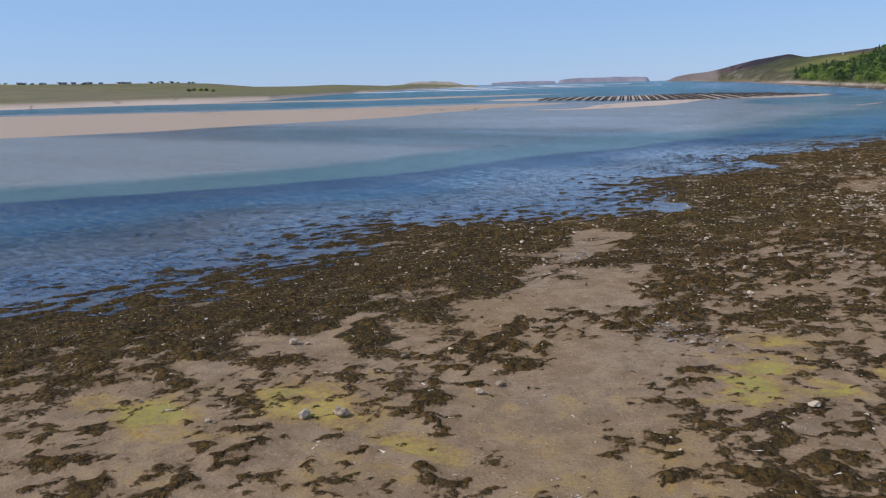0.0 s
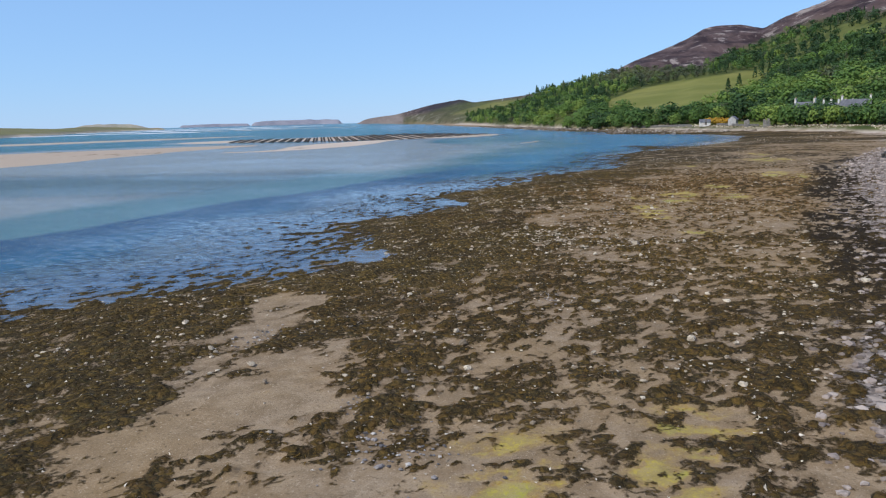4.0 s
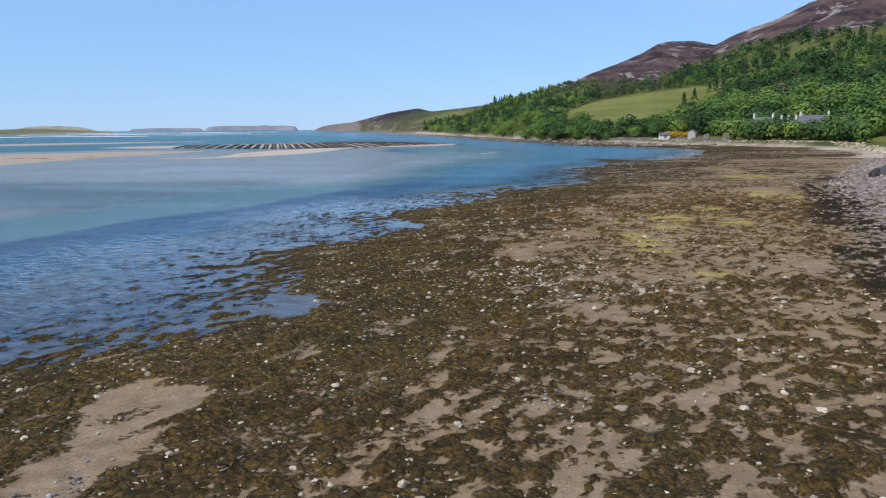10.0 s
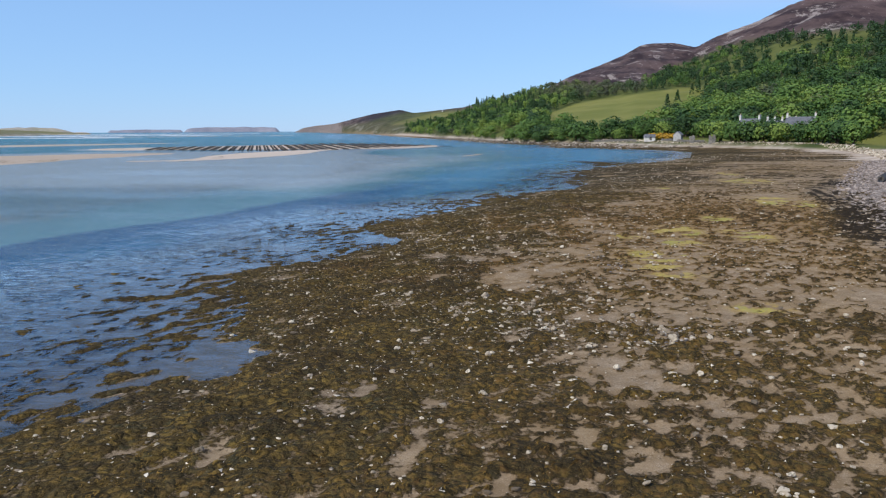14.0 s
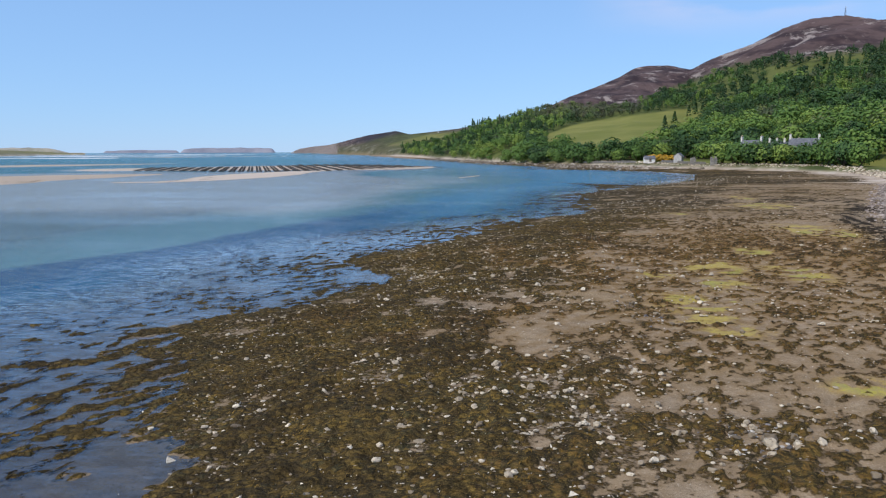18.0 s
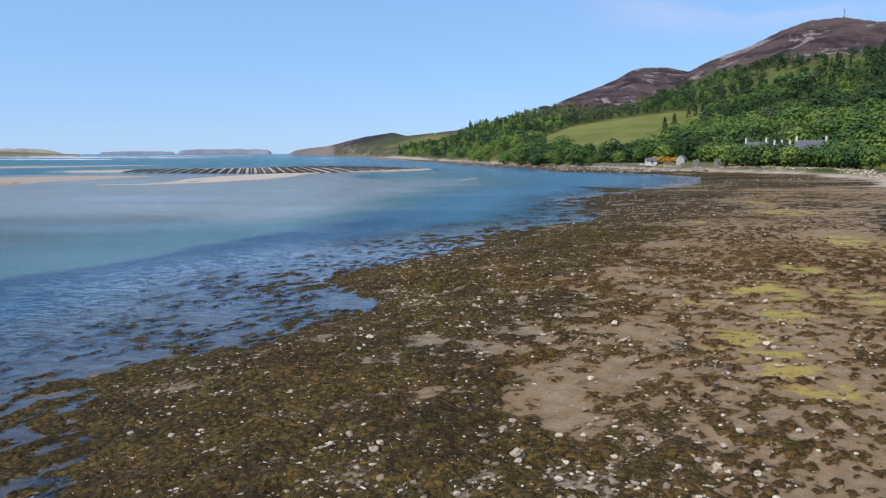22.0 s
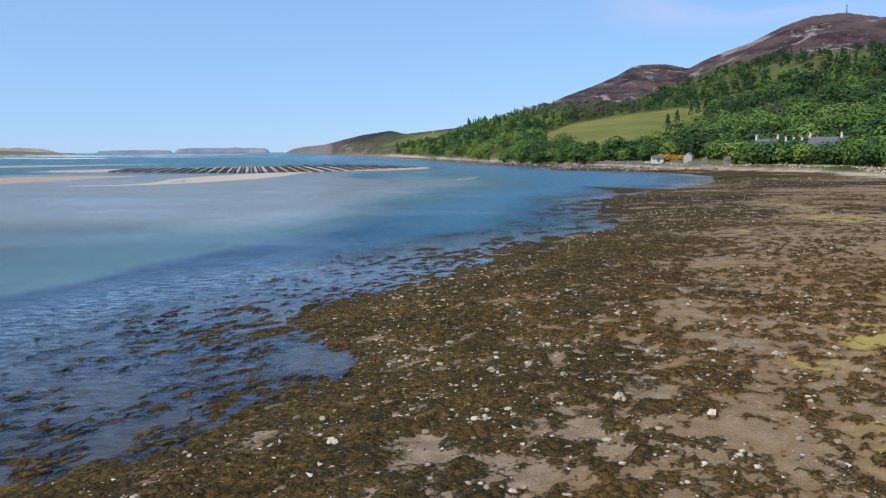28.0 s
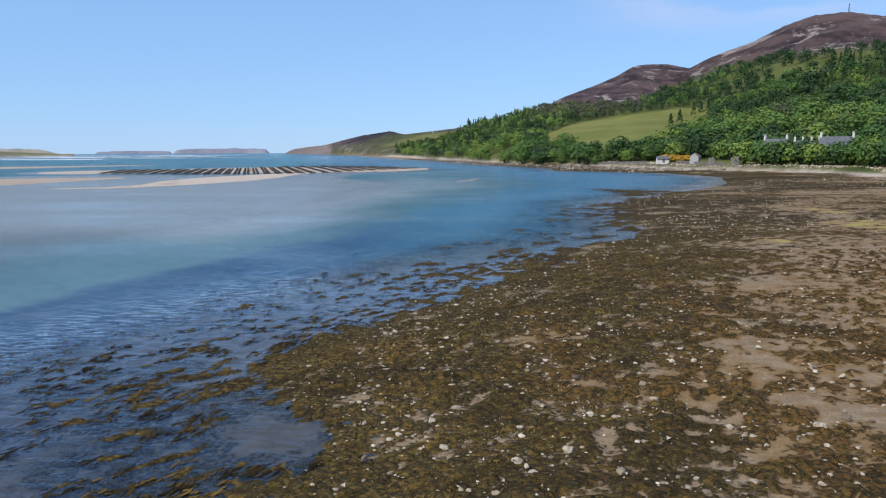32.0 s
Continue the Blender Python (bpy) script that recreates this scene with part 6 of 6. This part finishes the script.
def cottage(name, at, length, width, wall, rise, walling, label, chimneys=(), windows=0, door=True):
    """A gabled house along local x: walls with gables, slate roof, chimneys with pots, windows, door."""
    root = new(name)
    root.matrix_basis = at
    tagged(root, label, "house")
    L, W = length / 2, width / 2
    bm = bmesh.new()
    prof = [(-W, -0.6), (W, -0.6), (W, wall), (0, wall + rise), (-W, wall)]
    ends = [[bm.verts.new((x, y, z)) for y, z in prof] for x in (-L, L)]
    bm.faces.new(ends[0][::-1]), bm.faces.new(ends[1])
    for k in range(5):
        bm.faces.new((ends[0][k], ends[0][(k + 1) % 5], ends[1][(k + 1) % 5], ends[1][k]))
    part("wall", bm_mesh("wall", bm), walling, root)
    for sg in (-1, 1):
        bm = bmesh.new()
        a = math.atan2(rise, W)
        n = Vector((0, sg * math.sin(a), math.cos(a)))
        q = [Vector((x, sg * yy, zz)) for x, yy, zz in ((-L - 0.12, W + 0.25, wall - 0.25 * rise / W), (L + 0.12, W + 0.25, wall - 0.25 * rise / W), (L + 0.12, 0, wall + rise), (-L - 0.12, 0, wall + rise))]
        lo, hi = [bm.verts.new(p + n * 0.02) for p in q], [bm.verts.new(p + n * 0.16) for p in q]
        bm.faces.new(hi if sg < 0 else hi[::-1]), bm.faces.new(lo[::-1] if sg < 0 else lo)
        for k in range(4):
            bm.faces.new((lo[k], lo[(k + 1) % 4], hi[(k + 1) % 4], hi[k]))
        bmesh.ops.recalc_face_normals(bm, faces=bm.faces)
        part("roof", bm_mesh("roof", bm), ROOFING, root, "grey slate roof slope")
    for cx in chimneys:
        bm = bmesh.new()
        box(bm, (cx, 0, wall + rise + 0.45), (0.62, 0.95, 1.7))
        box(bm, (cx, 0, wall + rise + 1.32), (0.76, 1.08, 0.14))
        ch = part("chimney", bm_mesh("chimney", bm), walling, root)
        for dy in (-0.25, 0.25):
            bm = bmesh.new()
            tube(bm, (cx, dy, wall + rise + 1.38), (cx, dy, wall + rise + 1.85), 0.14, 0.11, 8)
            part("chimney_pot", bm_mesh("chimney_pot", bm, True), CLAY, ch, "clay chimney pot")
    for k in range(windows):
        x = -L + length * (k + 0.5) / windows
        for sg in (-1, 1):
            bm = bmesh.new()
            box(bm, (x, sg * (W + 0.02), wall * 0.58), (0.95, 0.10, 1.25))
            w = part("window", bm_mesh("window", bm), LIME, root, "white window frame")
            bm = bmesh.new()
            for dx, dz in ((-0.21, -0.28), (0.21, -0.28), (-0.21, 0.28), (0.21, 0.28)):
                box(bm, (x + dx, sg * (W + 0.075), wall * 0.58 + dz), (0.38, 0.02, 0.5))
            part("pane", bm_mesh("pane", bm), GLASSY, w, "dark window pane")
    if door:
        bm = bmesh.new()
        box(bm, (L * 0.1, -W - 0.03, 0.95), (0.9, 0.08, 1.95))
        part("door", bm_mesh("door", bm), WOODY, root, "weathered plank door")
    return root


cottage("hut", pose(73.9, 302.2, float(height(73.9, 302.2)) + 0.45, 0, 0, -6), 4.2, 3.2, 1.3, 1.0, LIME, "small whitewashed hut with a slate roof on the shore", (), 0)
cottage("barn", pose(82.6, 292.0, float(height(82.6, 292.0)) + 0.45, 0, 0, 62), 4.0, 2.9, 2.0, 1.2, HARLED, "grey harled barn with its gable towards the bay", (), 0)
cottage("cottage", pose(105.4, 279.7, 4.4, 0, 0, -48), 7.0, 4.6, 3.6, 2.5, LIME, "white cottage with a slate roof half hidden by trees", (-3.7, 3.7), 3)
cottage("row_house", pose(118.6, 283.0, 4.5, 0, 0, -28), 10.4, 5.0, 3.4, 2.0, LIME, "white house with a row of chimneys behind the trees", (-4.9, -2.4, 0.2, 2.6, 4.9), 3)
cottage("house", pose(115.6, 260.5, 3.9, 0, 0, -28), 9.4, 6.2, 4.2, 2.7, LIME, "house with dark slate roof and end chimneys above trees", (-4.4, 4.4), 4)


def ruin(x, y, z, w, h, turn, seed):
    """A stub of broken rubble wall, laid in courses."""
    rng = np.random.default_rng(seed)
    root = new("ruined_wall")
    root.matrix_basis = pose(x, y, z, 0, 0, turn)
    tagged(root, "broken stub of grey rubble wall beside the trees", "ruin", "ruined walls on the shore")
    zc = -0.3
    while zc < h:
        ch = rng.uniform(0.28, 0.4)
        xx = -w / 2
        while xx < w / 2:
            cw = rng.uniform(0.4, 0.75)
            if zc < h - 0.6 or rng.random() < 0.7:
                bm = bmesh.new()
                vs = box(bm, (xx + cw / 2, rng.normal(0, 0.03), zc + ch / 2), (cw - 0.03, 0.85, ch - 0.03))
                for v in vs:
                    v.co += Vector(rng.normal(0, 0.02, 3))
                part("block", bm_mesh("block", bm), RUBBLE, root)
            xx += cw
        zc += ch


ruin(85.2, 283.2, float(height(85.2, 283.2)) + 0.1, 1.7, 2.6, -15, 3)
ruin(90.4, 276.0, float(height(90.4, 276.0)) + 0.1, 2.1, 2.9, -15, 4)

# the hill mast, a pole by the shore road
def mast(x, y, height_m):
    root = new("mast")
    root.matrix_basis = pose(x, y, float(height(x, y)) - 0.5)
    tagged(root, "lattice steel radio mast on the bare hilltop", "mast")
    steel = IRON
    for k in range(3):
        a = 2 * math.pi * k / 3
        bm = bmesh.new()
        tube(bm, (1.0 * math.cos(a), 1.0 * math.sin(a), 0), (0.45 * math.cos(a), 0.45 * math.sin(a), height_m), 0.13, 0.10, 5)
        part("leg", bm_mesh("leg", bm), steel, root)
    for j in range(8):
        z0, z1 = height_m * j / 8, height_m * (j + 1) / 8
        for k in range(3):
            a, b = 2 * math.pi * k / 3, 2 * math.pi * (k + 1) / 3
            r0, r1 = 1.0 - 0.55 * j / 8, 1.0 - 0.55 * (j + 1) / 8
            bm = bmesh.new()
            tube(bm, (r0 * math.cos(a), r0 * math.sin(a), z0), (r1 * math.cos(b), r1 * math.sin(b), z1), 0.07, 0.07, 4)
            part("brace", bm_mesh("brace", bm), steel, root)
    for z in (0.72, 0.95):
        bm = bmesh.new()
        tube(bm, (0.7, 0, height_m * z - 0.7), (0.7, 0, height_m * z + 0.7), 0.30, 0.30, 8)
        part("antenna", bm_mesh("antenna", bm), LIME, root, "pale antenna drum")


mast(470.0, 932.0, 11.0)


BLEACHED = plain("bleached_timber", (0.50, 0.47, 0.42), (0.34, 0.31, 0.27), 0.85, 4.0, 0.3, 0.01)


def pole(x, y, h):
    root = new("utility_pole")
    root.matrix_basis = pose(x, y, float(height(x, y)))
    tagged(root, "bare grey timber pole on the grass verge", "pole")
    bm = bmesh.new()
    tube(bm, (0, 0, -0.3), (0, 0, h), 0.20, 0.15, 10)
    part("shaft", bm_mesh("shaft", bm, True), BLEACHED, root)
    bm = bmesh.new()
    box(bm, (0, 0, h - 0.35), (0.9, 0.1, 0.1))
    part("crossarm", bm_mesh("crossarm", bm), BLEACHED, root)


pole(111.6, 233.1, 4.9)

# ---- gorse, shore walls ----
GORSE = island_tones("gorse_bloom", [(0.12, 0.11, 0.02), (0.48, 0.26, 0.015), (0.66, 0.38, 0.02)], 0.8, 0.7)


def build_gorse():
    rng = np.random.default_rng(44)
    q0 = [leaf_cloud(rng, 8, 150, 0.17) for _ in range(3)]
    for k in range(26):
        y = rng.uniform(309, 328)
        x = 2 + (y - 47) * rng.uniform(0.282, 0.322)
        s = rng.uniform(1.4, 2.5)
        q = q0[k % 3] * (s * 1.2, s * 1.2, s * 0.75)
        ob = thing("gorse_bush", mesh_from("gorse_bush", q, quads(len(q) // 4), smooth_shade=False), GORSE, "gorse bush in full yellow flower on the bank", "bush", "gorse bushes by the hut")
        ob.matrix_basis = pose(x, y, float(height(x, y)) - 0.3, 0, 0, rng.random() * 360)


build_gorse()


def build_shrubs():
    rng = np.random.default_rng(47)
    q0 = [leaf_cloud(rng, 8, 420, 0.075) for _ in range(3)]
    for k in range(9):
        t = k / 8
        x, y = 51.5 + 7.5 * t + rng.normal(0, 0.5), 93.5 - 8.0 * t + rng.normal(0, 0.5)
        s = rng.uniform(0.5, 0.95)
        q = q0[k % 3] * (s * 1.2, s * 1.2, s * 0.8)
        ob = thing("shrub", mesh_from("shrub", q, quads(len(q) // 4), smooth_shade=False), LEAF_TREE, "low green shrub growing behind the dark rocks", "bush", "shrubs of the beach head")
        ob.matrix_basis = pose(x, y, float(height(x, y)) - 0.15, 0, 0, rng.random() * 360)


build_shrubs()


def dry_wall(points, h, seed):
    rng = np.random.default_rng(seed)
    vs, fs, at = [], [], 0
    for (x0, y0), (x1, y1) in zip(points, points[1:]):
        n = int(math.hypot(x1 - x0, y1 - y0) / 0.55)
        for k in range(n):
            t = (k + 0.5) / n
            x, y = x0 + (x1 - x0) * t, y0 + (y1 - y0) * t
            z = float(height(x, y))
            for c in range(3):
                v, f = box_arrays([(x + rng.normal(0, 0.05), y + rng.normal(0, 0.05), z + h * (c + 0.4) / 3)], [(rng.uniform(0.45, 0.6), rng.uniform(0.45, 0.6), h / 3 - 0.02)])
                v = v + rng.normal(0, 0.03, v.shape)
                vs.append(v)
                fs.append(f + at)
                at += 8
    ob = thing("drystone_wall", mesh_from("drystone_wall", np.concatenate(vs), np.concatenate(fs), smooth_shade=False), RUBBLE, "low grey drystone wall behind the beach", "wall")
    return ob


dry_wall([(52, 354), (64, 326), (70, 309)], 1.0, 61)
dry_wall([(78, 299), (83, 288), (89, 280)], 0.9, 62)


# ---- farms and trees on the far western shore ----
def build_far_farms():
    rng = np.random.default_rng(71)
    trees = [o for o in scene.objects if o.name.split(".")[0] == "tree" and o.parent is None][:5]
    for k, b in enumerate((-64.0, -63.7, -62.6, -61.5, -61.2, -60.6, -59.8, -59.5, -58.8, -57.6, -57.3, -56.9, -55.4, -54.6, -53.9, -1.6, -2.3)):
        r = 868 if b < -10 else 1390
        x, y = ROUND[0] + r * math.sin(radians(b)), ROUND[1] + r * math.cos(radians(b))
        c = cottage("farmhouse", pose(x, y, float(height(x, y)) - rng.uniform(0.3, 0.9), 0, 0, rng.uniform(-40, 40) - b), rng.uniform(3.6, 5.5), 3.4, 1.7, 1.1, LIME, "small white farmhouse on the low far hill", (), 2)
        c["group"] = "farmhouses of the far shore"
    for b in (-65.2, -64.8, -63.2, -62.4, -60.0, -59.6, -57.0, -54.6, -53.4, -52.6, -52.3, -54.8):
        r = 872 + rng.uniform(-8, 14)
        x, y = ROUND[0] + r * math.sin(radians(b)), ROUND[1] + r * math.cos(radians(b))
        t = copy_thing(trees[rng.integers(0, len(trees))], Matrix.Identity(4))
        t.matrix_basis = Matrix.LocRotScale((x, y, float(height(x, y)) - 0.9), Euler((0, 0, rng.random() * 6)), (2.6, 2.6, 1.5))
        tagged(t, "windswept tree on the skyline of the far hill", "tree", "trees of the far shore")
    for k in range(5):
        b, r = -53.3 + 0.45 * k, 640 + rng.uniform(-12, 12)
        x, y = ROUND[0] + r * math.sin(radians(b)), ROUND[1] + r * math.cos(radians(b))
        t = copy_thing(trees[k % len(trees)], Matrix.Identity(4))
        t.matrix_basis = Matrix.LocRotScale((x, y, float(height(x, y)) - 1.4), Euler((0, 0, rng.random() * 6)), (3.0, 3.0, 2.0))
        tagged(t, "tree in a dark clump below the far hill", "tree", "trees of the far shore")


build_far_farms()
